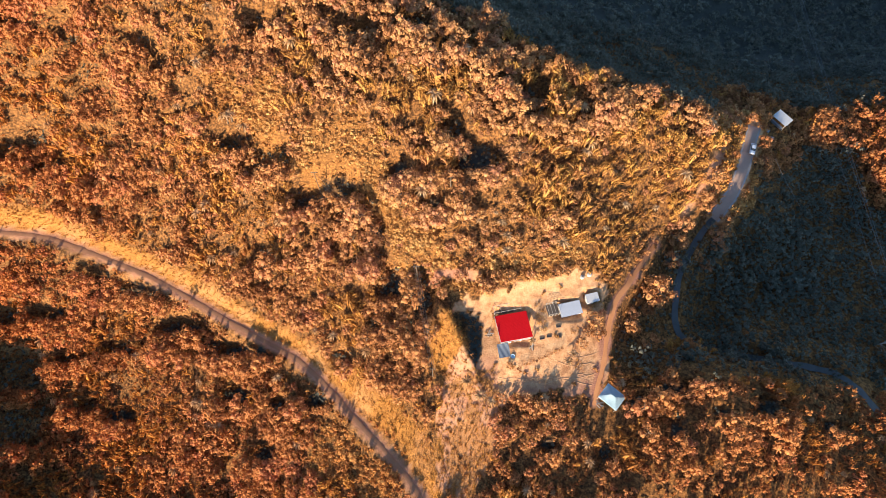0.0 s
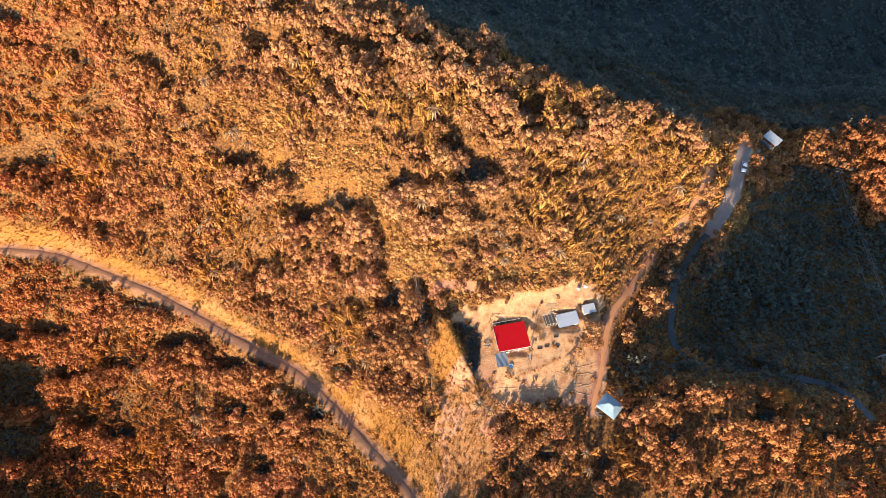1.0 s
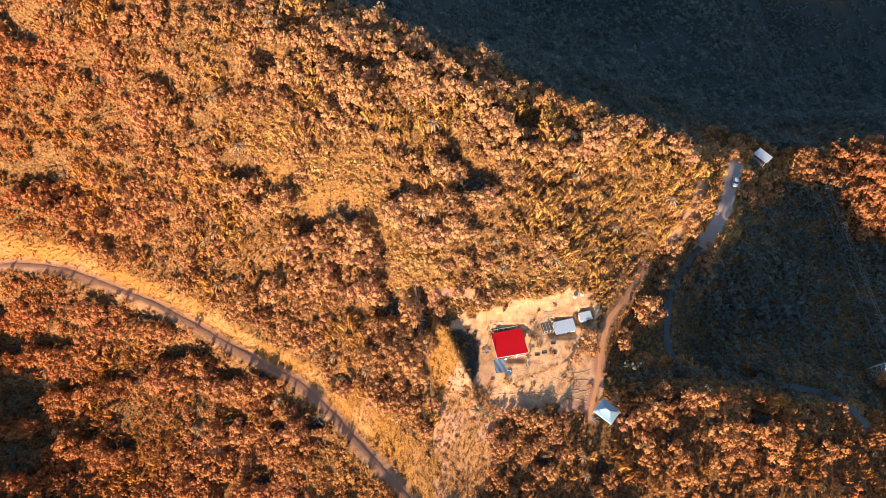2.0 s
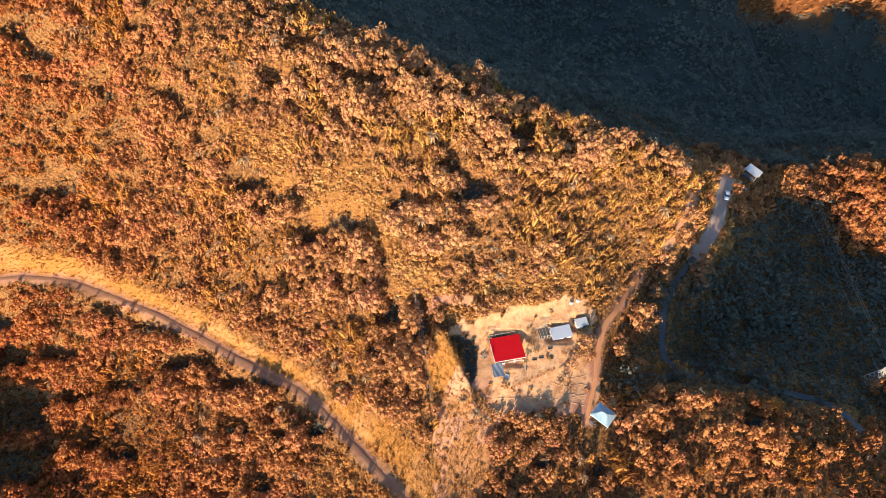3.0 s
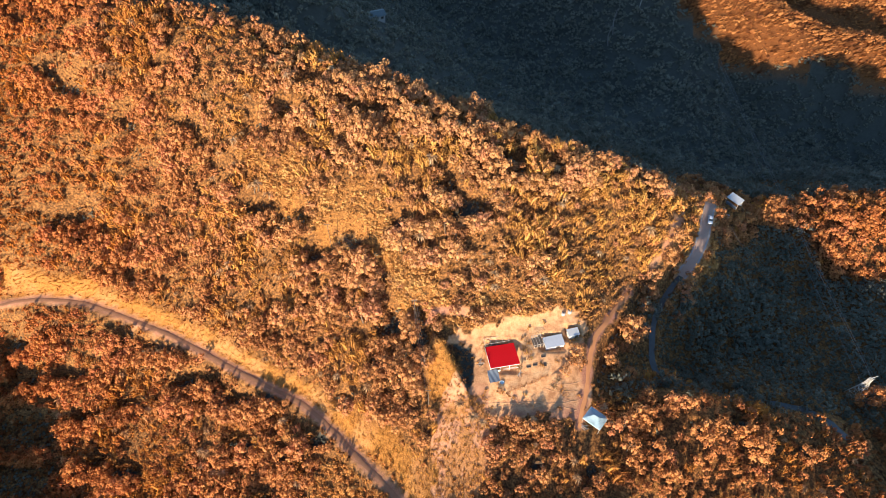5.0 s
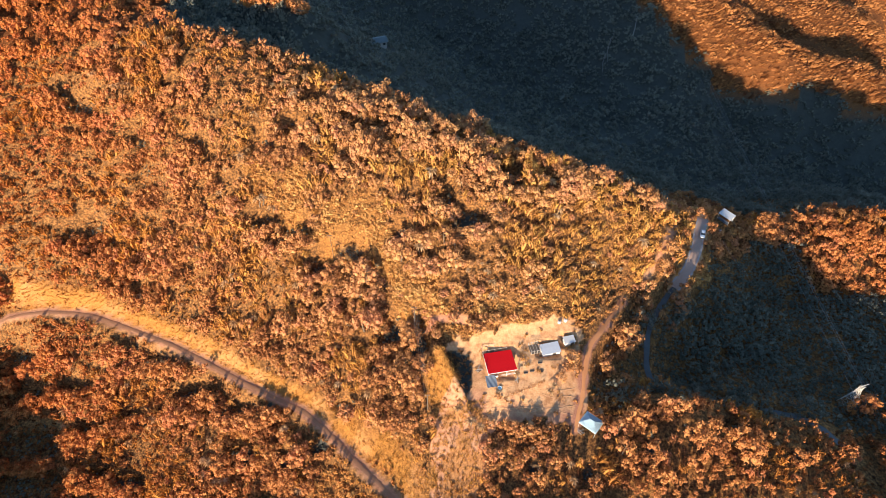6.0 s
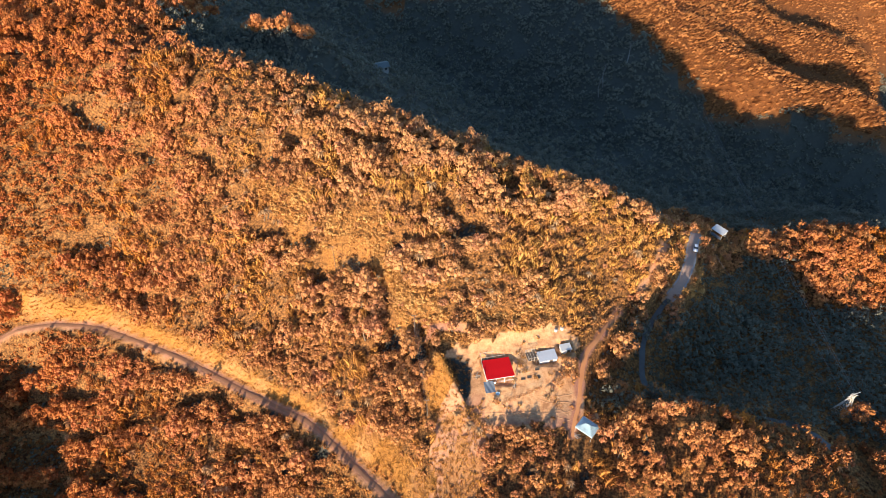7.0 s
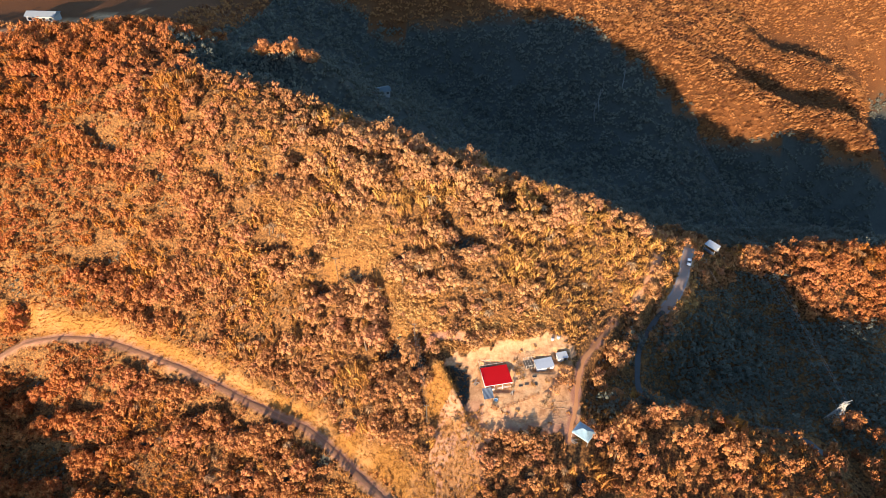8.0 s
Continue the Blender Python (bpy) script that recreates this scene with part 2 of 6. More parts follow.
KNOTS = np.array(CREST + BACK_SLOPE + UPPER_SLOPE + LANE + TERRACE + EAST_FOOT + SOUTH_KNOLL + WEST_FOOT + NORTH_VALLEY + FAR_SPURS + RIM, float)


def _kernel(r2):
    return np.where(r2 > 0, 0.5 * r2 * np.log(np.maximum(r2, 1e-9)), 0.0)


def _thin_plate(knots, stiffness):
    """Weights of the smooth sheet through the landform lines."""
    p, n = knots[:, :2] / 100, len(knots)
    a = np.zeros((n + 3, n + 3))
    a[:n, :n] = _kernel(((p[:, None] - p[None]) ** 2).sum(2)) + stiffness * np.eye(n)
    a[:n, n], a[:n, n + 1:], a[n, :n], a[n + 1:, :n] = 1, p, 1, p.T
    return np.linalg.solve(a, np.concatenate([knots[:, 2], np.zeros(3)]))


SHEET = _thin_plate(KNOTS, 0.0012)


def fade(a, b, v):
    s = np.clip((v - a) / (b - a), 0, 1)
    return s * s * (3 - 2 * s)


def hashed(i, j, seed):
    v = np.sin(i * 127.1 + j * 311.7 + seed * 74.7) * 43758.5453
    return v - np.floor(v)


def ripple(x, y, size, seed=0):
    """Smooth value noise, -1 to 1."""
    u, v = x / size, y / size
    i, j = np.floor(u), np.floor(v)
    a, b = fade(0, 1, u - i), fade(0, 1, v - j)
    low = hashed(i, j, seed) * (1 - a) + hashed(i + 1, j, seed) * a
    high = hashed(i, j + 1, seed) * (1 - a) + hashed(i + 1, j + 1, seed) * a
    return 2 * (low * (1 - b) + high * b) - 1


def along(line, x, y):
    """Distance from a line of (x, y, z) and the height of its nearest point, and how far along it lies (0 to 1)."""
    best, high, far = np.full(np.shape(x), 1e9), np.zeros(np.shape(x)), np.zeros(np.shape(x))
    for k, (p, q) in enumerate(zip(line[:-1], line[1:])):
        dx, dy = q[0] - p[0], q[1] - p[1]
        s = np.clip(((x - p[0]) * dx + (y - p[1]) * dy) / (dx * dx + dy * dy), 0, 1)
        d = np.hypot(x - p[0] - s * dx, y - p[1] - s * dy)
        near = d < best
        best, high, far = np.where(near, d, best), np.where(near, p[2] + s * (q[2] - p[2]), high), np.where(near, (k + s) / (len(line) - 1), far)
    return best, high, far


def sheet(x, y):
    """Height of the bare landform, before roads and terraces are cut."""
    x, y = np.asarray(x, float), np.asarray(y, float)
    cx, cy = np.clip(x, -420, 460), np.clip(y, -260, 560)
    z = np.full(cx.shape, SHEET[-3]) + SHEET[-2] * cx / 100 + SHEET[-1] * cy / 100
    for k, w in zip(KNOTS, SHEET):
        z = z + w * _kernel(((cx - k[0]) ** 2 + (cy - k[1]) ** 2) / 1e4)
    out = np.hypot(x - cx, y - cy)
    z = np.clip(z, -120, 90) * np.exp(-out / 500) + fade(0, 600, out) * (40 * ripple(x, y, 420, 5) - 10)
    return z + 0.5 * ripple(x, y, 9, 1) + 0.9 * ripple(x, y, 26, 2)

# Lines cut into the landform: lane below the hill, earth track beside the yard, sealed road over the saddle (x, y, height).
LANE_LINE = [(-205, 58, -52), (-180, 68, -43), (-160, 77, -35), (-147, 82.5, -29.5), (-132, 82.2, -26.2), (-115, 79.5, -24.4), (-99, 73.2, -24.6), (-85.5, 67.9, -25), (-72.8, 61.3, -24.6), (-55.2, 51, -23.4),
             (-40, 43.2, -21), (-33.3, 37.7, -20), (-28, 32.4, -19.3), (-20.5, 24.4, -17.6), (-12.9, 16.9, -15.2), (-5, 7.7, -12.4), (2, -8, -10)]
VERGE_LINE = [(-178, 88), (-162, 91), (-148, 89), (-131, 85.6), (-114, 82.6), (-101, 76.6), (-88.5, 71.6), (-73.6, 65), (-57.5, 55), (-42, 46.6), (-31.5, 40), (-20, 31), (-9.5, 23), (-3.5, 15), (-3, 8)]
TRACK_LINE = [(35, 27, -3), (36.5, 31.7, -2.4), (38.3, 37, -1.8), (38.9, 42.3, -1.2), (41.3, 50.5, -0.4), (45.2, 55.5, -0.2), (50.4, 62.5, -0.8), (54, 67, -1.4)]
ROAD_LINE = [(73.2, 77.8, -8.5), (75.3, 80, -8.3), (78.4, 83.5, -8.1), (80.5, 87, -7.7), (83.2, 92, -7.1), (85.2, 97.1, -6.6), (86.8, 101.5, -6.4), (88.7, 105.2, -6.6), (89.3, 107, -7)]
SHADED_ROAD_LINE = [(73.6, 78.2, -8.5), (70.8, 75.3, -8.7), (65.8, 68.6, -9.1), (63.2, 64.2, -9.4), (61.6, 60.5, -9.6), (59.9, 54, -10), (59.3, 48.5, -10.5), (61, 45, -11.2), (66, 43.4, -12.6), (76, 42, -15), (86.5, 39.8, -15), (95.2, 38.6, -15), (100.3, 36.8, -14.2), (104, 31.9, -12.3), (105, 26, -9.5)]
GRASS_STRIP = [(-58, 106), (-49.4, 97.7), (-40.3, 88), (-31.7, 82), (-21.6, 77.4), (-14.4, 72.6), (-11, 66), (-9, 60), (-3, 58)]
BERM_LINE = [(1.0, 47.6, 0), (2.6, 44, 0), (4.4, 40.6, 0), (6.2, 36.8, 0), (7.4, 33.6, 0)]
MOUND = [(-4.4, 49), (-1.6, 51.4), (9, 52), (10.4, 40), (8.6, 32), (-2.6, 33), (-5, 40)]
# next but MOUND: outline of the mound's shadow, painted dark on level ground
MOUND_SHADE = [(1.6, 47.4), (5, 48.2), (8.8, 47.8), (9.4, 43), (9.2, 38.4), (7.4, 34.6), (5.6, 38.6), (3.6, 42.6)]
YARD = [(7, 51.6), (13, 52.8), (19, 54.4), (25, 55.6), (31, 57.8), (36.5, 59.4), (41, 57), (38.6, 47), (39.8, 40), (37, 31), (33, 28.2), (25, 29.6), (16, 29.6), (11.5, 24), (11, 14), (4, 6), (-0.5, 10), (-1.2, 22), (-0.4, 33), (3.5, 39), (7.5, 41), (3, 49), (3, 51)]

# treeless gaps cut as hollows and planted dark to deepen their shade (x, y, half-widths): below the crest, on the
# western slope, beside the lane, on the knoll
CREST_HOLLOWS = [(-28, 79.6, 7.0, 1.7), (-19.4, 74, 3.0, 1.6), (-25.5, 72.6, 3.0, 0.8), (-16.6, 68.4, 1.4, 3.2), (-34.5, 78.2, 3.6, 1.7), (-10.2, 79.6, 1.7, 1.6), (-2.0, 70.8, 1.7, 1.4), (7.6, 80, 5.0, 3.0), (2.2, 87, 1.6, 1.8), (21.6, 93, 3.2, 5.0), (-23.1, 109.8, 4.8, 2.4), (-7.5, 111, 3.4, 2.6), (-44.1, 87.1, 6.9, 1.9),
                 (-54, 92.7, 3.6, 1.6), (-19.5, 62.4, 3.2, 1.8), (-13.1, 56.3, 2.7, 3.4), (-5.6, 52.3, 2.4, 6.4), (-9.2, 46.6, 2.1, 4.1), (-27.1, 41.1, 2.3, 1.4), (-15.3, 48, 3.1, 1.9), (44, 99, 2, 2.5)]
WEST_HOLLOWS = [(-95.8, 112, 3.1, 2.2), (-95.9, 107.2, 3.2, 1.4), (-96.8, 119.4, 2.7, 1.3), (-116.9, 129.6, 5.3, 1.9), (-114, 124.1, 2, 2.6), (-78.5, 114.3, 2.6, 1.5), (-55.6, 111.3, 2.3, 2.1), (-44.2, 113.7, 4.6, 1.7), (-116.7, 102.9, 3.6, 1.5),
                (-122.4, 99.7, 3.9, 1.4), (-112.7, 96.6, 4.6, 1.6), (-48.2, 67.9, 2.5, 2.4), (-84.3, 126.4, 2.6, 1.6), (-126.5, 133.9, 2.8, 1.5), (-73, 109.3, 2.5, 1.6), (-120.3, 157, 4.5, 2.2), (-114.8, 141.6, 4, 1.8), (-140.8, 150.6, 4, 2), (-38.8, 122.6, 4, 1.8), (-153, 163, 5, 2.2)]
LANE_HOLLOWS = [(-151, 96, 4, 4), (-151, 90.5, 4.5, 2), (-144, 73.2, 5, 2.6), (-147, 67, 5, 3.5), (-139, 71.5, 4.6, 2.7), (-136.3, 60.4, 7.5, 4.3), (-131.6, 44.2, 10.5, 6.9), (-127.4, 29.6, 10.5, 8.5), (-102.8, 69.1, 7.8, 1.4), (-92.6, 64.6, 8.3, 1.4), (-75.9, 53.5, 8.6, 1.8), (-67.7, 48.3, 5.5, 2.2), (-57.6, 46, 5.7, 1.6),
                (-57.8, 34.8, 4.9, 3.2), (-118.9, 59.9, 6.1, 1.5), (-113.9, 48, 3.2, 2.2), (-96.7, 31.2, 5.6, 2.2), (-33, 32, 5.0, 1.2), (-44.6, 30.8, 2.4, 1.7), (-49.1, 19.1, 4, 1.8), (-49.5, 44.6, 4, 1.2), (-81, 49.5, 3, 1.6), (-85, 63.2, 5, 1.0), (-96.2, 49.3, 4.5, 1.8), (-105, 33.8, 4, 1.8)]
KNOLL_HOLLOWS = [(52.3, 21, 2.2, 2.8), (52.5, 30.2, 5, 1.8), (74, 25.7, 4.4, 2.7), (61.6, 23.9, 1.9, 1.7), (90.7, 22.5, 2.4, 1.7), (45, 28.1, 3, 1.7), (24.2, 18.1, 2.4, 1.6), (36.9, 16.4, 1.9, 1.9)]
HOLLOWS = [(x, y + 0.5, a + 1.3, b + (1.7 if y > 100 else 2.0 if y > 75 else 1.2)) for x, y, a, b in CREST_HOLLOWS + WEST_HOLLOWS] + [(x, y + 0.3, a + 0.5, b + (1.1 if b < 3 else 0)) for x, y, a, b in LANE_HOLLOWS] + KNOLL_HOLLOWS
# where reeds, broad crowns or banana plants prevail (x, y, half-widths)
REED_LAND = [(-5.6, 92.5, 10.3, 6.3), (23.3, 74.1, 6, 8), (27, 91.9, 3.4, 12), (53.8, 84.4, 13.5, 13.6), (-88.5, 36.9, 19.4, 16.9), (-58.1, 93.5, 17, 7.4), (-60.5, 74.8, 21, 9.3), (88.1, 17.8, 12.9, 7.4), (-20.8, 52.8, 12, 9), (-109.6, 102.6, 20, 12),
             (42, 73, 10.3, 7.8), (-33.9, 107.6, 3.2, 7.6)]
TREE_LAND = [(-21, 99.2, 8.5, 4.9), (0.3, 103.6, 6.1, 6.2), (13.5, 89.1, 7.3, 15), (3.2, 72.6, 12.9, 5.8), (-29.1, 68.9, 9.5, 9.9), (-25.1, 119.2, 17.2, 8), (-47.1, 109.7, 8.3, 7.6), (73.9, 20.2, 4.6, 2.6), (-94.7, 84.2, 11.5, 8.2)]
STAR_LAND = [(-104, 128.2, 7, 4.1), (-118.9, 130.3, 5, 3.1), (-60.7, 106, 6.7, 3.1), (-49.1, 93.6, 6.3, 3.5), (-45.6, 121.1, 2.8, 2.3), (-13.1, 61, 3.4, 2.2), (-24.3, 106.3, 4.1, 3.2), (-94.2, 44.3, 8.7, 4), (-65.2, 30.1, 3.7, 6.6),
             (-128.8, 47.8, 10, 11.6), (-93, 63.7, 4.1, 3.9), (-3.1, 31.8, 2.5, 3.4), (-71.1, 50, 4.5, 2.2)]


def land(patches, x, y):
    """Distance from the nearest patch's middle: below 1 inside it."""
    best = np.full(np.shape(x), 9.0)
    for cx, cy, a, b in patches:
        best = np.minimum(best, np.hypot((x - cx) / a, (y - cy) / b))
    return best


def hollow_depth(x, y):
    """1 on the rim of the nearest hollow, less inside it."""
    return land(HOLLOWS, x, y)


def inside(outline, x, y):
    """Whether points lie in an outline."""
    hit = np.zeros(np.shape(x), bool)
    for (ax, ay), (bx, by) in zip(outline, outline[1:] + outline[:1]):
        cross = (ay > y) != (by > y)
        hit ^= cross & (x < (bx - ax) * (y - ay) / (by - ay if by != ay else 1e-9) + ax)
    return hit


HOLLOW_FLOORS = [float(sheet(np.array([cx]), np.array([cy - b]))[0]) - 1.9 for cx, cy, a, b in HOLLOWS]


def ground(x, y):
    """Height of the finished ground."""
    x, y = np.asarray(x, float), np.asarray(y, float)
    z = sheet(x, y)
    for line, half, soft in ((LANE_LINE, 1.5, 4.5), (TRACK_LINE, 1.2, 3.2), (ROAD_LINE, 2.3, 6.0), (SHADED_ROAD_LINE, 1.2, 4.0)):
        d, h, _ = along(line, x, y)
        z = z + (h - z) * (1 - fade(half, soft, d))
    # levelled pads of the house and the sheds, the berm beside them
    for cx, cy, ax, ay, h in ((16.6, 44.4, 3.4, 3.4, 0.35), (30.2, 48.6, 2.6, 1.4, 0.45), (35.8, 51.4, 1.5, 1.0, 0.6), (99.9, 111.6, 3.4, 3.4, -12.9)):
        d = np.hypot(np.maximum(abs(x - cx) - ax, 0), np.maximum(abs(y - cy) - ay, 0))
        z = z + (h - z) * (1 - fade(0.2, 1.6, d))
    # hollows: level floors cut into the slope, clear of the lane
    clear = fade(2.0, 4.2, along(LANE_LINE, x, y)[0])
    for (cx, cy, a, b), h in zip(HOLLOWS, HOLLOW_FLOORS):
        d = np.hypot((x - cx) / a, (y - cy) / b)
        z = np.where(d < 1.25, z + np.clip(h - z, -4.2, 0) * (1 - fade(0.85, 1.25, d)) * clear, z)
    # the mound west of the house: a gentle back, a steep face towards the yard
    d, _, s = along(BERM_LINE, x, y)
    east = (x - 1.0) * 0.45 + (y - 47.6) * 0.21 > 0
    z = z + 3.6 * (1 - 0.55 * fade(0.75, 1.0, s)) * np.where(east, np.exp(-(d / 1.0) ** 2), np.exp(-(d / 3.6) ** 2))
    return z

# ---------------------------------------------------------------- ground and roads
def mesh_object(name, verts, faces, material, smooth=False):
    me = bpy.data.meshes.new(name)
    verts, faces = np.asarray(verts, np.float32), np.asarray(faces, np.int32)
    sides = faces.shape[1]
    me.vertices.add(len(verts))
    me.vertices.foreach_set("co", verts.ravel())
    me.loops.add(faces.size)
    me.loops.foreach_set("vertex_index", faces.ravel())
    me.polygons.add(len(faces))
    me.polygons.foreach_set("loop_start", np.arange(0, faces.size, sides, dtype=np.int32))
    me.update(calc_edges=True)
    if smooth:
        me.polygons.foreach_set("use_smooth", np.ones(len(faces), bool))
    me.materials.append(material)
    return new(name, me)


def stepped(low, high, step, reach, grow=1.22):
    """Coordinates: even steps between low and high, growing ones beyond, out to reach."""
    core, d, s, tail = list(np.arange(low, high, step)), step, 0.0, []
    while s < reach:
        d *= grow
        s += d
        tail.append(s)
    return np.array([low - t for t in reversed(tail)] + core + [core[-1] + t for t in tail])


def refined(line, low, high, parts):
    """The same coordinates with finer steps between low and high."""
    out = []
    for p, q in zip(line[:-1], line[1:]):
        out += list(np.linspace(p, q, parts, endpoint=False)) if low < p < high else [p]
    return np.array(out + [line[-1]])


gx, gy = refined(stepped(-175, 185, 1.5, 3600, 1.14), -8, 46, 3), refined(stepped(2, 160, 1.5, 3600, 1.09), 22, 62, 3)
GX, GY = np.meshgrid(gx, gy)
GZ = ground(GX, GY)
_i = np.arange(len(gy) - 1)[:, None] * len(gx) + np.arange(len(gx) - 1)[None]
floor_ob = mesh_object("ground", np.stack([GX.ravel(), GY.ravel(), GZ.ravel()], 1),
                       np.stack([_i, _i + 1, _i + 1 + len(gx), _i + len(gx)], 2).reshape(-1, 4), GROUND, True)
tagged(floor_ob, "steep hillside with dry litter, straw-coloured grass and ochre earth", "ground", kind="structure")


def yard_mask(x, y):
    wob = 1.5 * ripple(x, y, 4, 8) + 0.9 * ripple(x, y, 1.6, 9)
    return inside(YARD, x + wob, y + wob)


def shaded_land(x, y):
    """The valley floor to the ridge shadow's edge, where green woods and dark ground carry shade."""
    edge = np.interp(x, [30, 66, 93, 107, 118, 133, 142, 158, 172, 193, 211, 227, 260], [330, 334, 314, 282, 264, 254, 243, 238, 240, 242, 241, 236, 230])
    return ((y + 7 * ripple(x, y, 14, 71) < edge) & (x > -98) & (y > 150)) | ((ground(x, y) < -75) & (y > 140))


def open_masks(x, y):
    """Bare earth, dry grass and reddish tint of the ground, 0 to 1."""
    rag = 1.0 * ripple(x, y, 3.2, 11) + 0.7 * ripple(x, y, 1.4, 12)
    bare = yard_mask(x, y) * ~inside(MOUND_SHADE, x + 0.4 * rag, y + 0.4 * rag) * np.where((y < 35) & (x < 13), 0.35 + 0.65 * (ripple(x, y, 3.5, 15) + 0.5 * ripple(x, y, 1.2, 16) > 0.1), 1.0)
    dv, _, sv = along([(*p, 0) for p in VERGE_LINE], x, y)
    verge = 1 - fade(1.8, 4.2, dv + rag)
    dl, _, _ = along(LANE_LINE, x, y)
    dt, _, _ = along(TRACK_LINE, x, y)
    dr, _, _ = along(ROAD_LINE, x, y)
    ds, _, _ = along([(*p, 0) for p in GRASS_STRIP], x, y)
    strip = 0.5 * (1 - fade(0.5, 1.8, ds + 0.5 * rag))
    lip = 1 - fade(0.6, 1.5, along([(-3, 56.4, 0), (1, 56.9, 0), (6, 56.6, 0), (9, 55.5, 0)], x, y)[0] + 0.4 * rag)
    cut = 1 - fade(0.6, 1.7, along([(62.5, 75.5, 0), (65.5, 79, 0), (69, 84.5, 0), (72.5, 90, 0), (76, 95, 0)], x, y)[0] + 0.7 * rag)
    bare = np.maximum(bare, np.maximum(0.25 * verge * fade(-0.3, 0.5, ripple(x, y, 5, 14)), 1 - fade(0.6, 1.4, np.minimum(dt, dl - 0.5) + 0.4 * rag)))
    bare = np.maximum(bare, np.maximum(1 - fade(2.0, 3.0, dr + 0.5 * rag), np.maximum(cut, lip)))
    mound = 1 - fade(0.75, 1.1, np.hypot((x - 1.2) / 5.0, (y - 40.5) / 7.5) + 0.12 * rag)
    grass = np.maximum(np.maximum(verge, strip), 0.85 * mound)
    grass = np.maximum(grass, 0.8 * (inside(YARD, x, y) & (y < 35) & (x < 13)))
    bare = np.maximum(bare, 1 - fade(1.5, 3.5, along([(-215, 182, 0), (-188, 204, 0), (-172, 218, 0), (-160, 225, 0), (-140, 233, 0)], x, y)[0] + rag))
    red = np.maximum(1 - fade(0.8, 2.6, dt + rag), 0.6 * (1 - fade(36, 40, y + rag)) * (x < 13) * (x > -6))
    low = inside(YARD, x, y) * (1 - fade(30, 35, y + 2 * rag)) * fade(12, 20, x)
    red = np.maximum(np.maximum(red, 0.8 * low), np.maximum(0.7 * cut, 0.8 * (1 - fade(1.0, 3.0, dl))))
    red = np.maximum(red, 0.9 * (1 - fade(2.4, 4.2, np.hypot((x - 0.5) * 0.5, (y - 57.0) * 1.5) + rag)))
    return bare, grass, np.clip(red, 0, 1)


# where shade is painted: valley floor, inner hollows, the mound's shadow
_shade_mask = shaded_land(GX.ravel(), GY.ravel()) | ((hollow_depth(GX.ravel(), GY.ravel()) < 0.6) & (GY.ravel() < 85) & (GX.ravel() > -100)) | inside(MOUND_SHADE, GX.ravel(), GY.ravel())
_spur = (GY.ravel() > 150) & ~_shade_mask
for _key, _v in zip(("bare", "grass", "red", "shaded_land", "spur"), (*open_masks(GX.ravel(), GY.ravel()), _shade_mask, _spur)):
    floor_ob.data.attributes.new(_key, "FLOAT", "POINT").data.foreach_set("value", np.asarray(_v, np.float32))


def smooth_line(line, step):
    """Evenly spaced points on a rounded line."""
    p = np.array([q[:3] for q in line], float)
    for _ in range(3):
        a, b = 0.75 * p[:-1] + 0.25 * p[1:], 0.25 * p[:-1] + 0.75 * p[1:]
        p = np.concatenate([p[:1], np.stack([a, b], 1).reshape(-1, 3), p[-1:]])
    s = np.concatenate([[0], np.cumsum(np.linalg.norm(np.diff(p[:, :2], axis=0), axis=1))])
    t = np.arange(0, s[-1], step)
    return np.stack([np.interp(t, s, p[:, k]) for k in range(3)], 1)


def ribbon(name, line, offset, half, material, lift, label, category, parent=None, ragged=0.2):
    """A strip of road that lies on the ground, offset to one side of its line."""
    c = smooth_line(line, 1.0)
    d = np.gradient(c[:, :2], axis=0)
    d /= np.linalg.norm(d, axis=1)[:, None]
    side = np.stack([-d[:, 1], d[:, 0]], 1)
    rows = []
    cuts = np.linspace(-1, 1, 5)
    for k, u in enumerate(cuts):
        edge = half * u + (ragged * ripple(c[:, 0], c[:, 1], 2.3, 20 + k) if abs(u) == 1 else 0)
        xy = c[:, :2] + side * (offset + edge)[:, None] if np.ndim(edge) else c[:, :2] + side * (offset + edge)
        z = np.maximum(ground(xy[:, 0], xy[:, 1]), 0.75 * c[:, 2] + 0.25 * ground(xy[:, 0], xy[:, 1])) + lift - 0.03 * (abs(u) == 1)
        rows.append(np.column_stack([xy, z]))
    v = np.stack(rows, 1).reshape(-1, 3)
    i = (np.arange(len(c) - 1)[:, None] * 5 + np.arange(4)[None]).ravel()
    ob = mesh_object(name, v, np.stack([i, i + 5, i + 6, i + 1], 1), material, True)
    if parent:
        ob.parent = parent
        if label:
            tagged(ob, label)
    else:
        tagged(ob, label, category, kind="structure")
    return ob


lane = ribbon("lane", LANE_LINE, 0, 0.56, LANE_EARTH, 0.07, "narrow unpaved lane of packed grey-brown earth", "lane", None, 0.12)
track = ribbon("earth_track", TRACK_LINE, 0, 0.6, TRACK_EARTH, 0.12, "reddish earth track along the edge of the yard", "track")
road = ribbon("road", ROAD_LINE, 0, 1.3, ASPHALT, 0.14, "pale sealed road over the wooded saddle, partly shaded", "road")
for _o in (-1.5, 1.55):
    ribbon("road_shoulder", ROAD_LINE, _o, 0.3, GRAVEL, 0.12, "dusty pale gravel shoulder", "", road, 0.2)
ribbon("valley_road", SHADED_ROAD_LINE, 0, 0.8, SHADED_ASPHALT, 0.12, "narrow grey road curving through the valley, darkened for its shade", "road")

# ---------------------------------------------------------------- helpers for things
def height(x, y):
    return float(ground(np.array([x]), np.array([y]))[0])


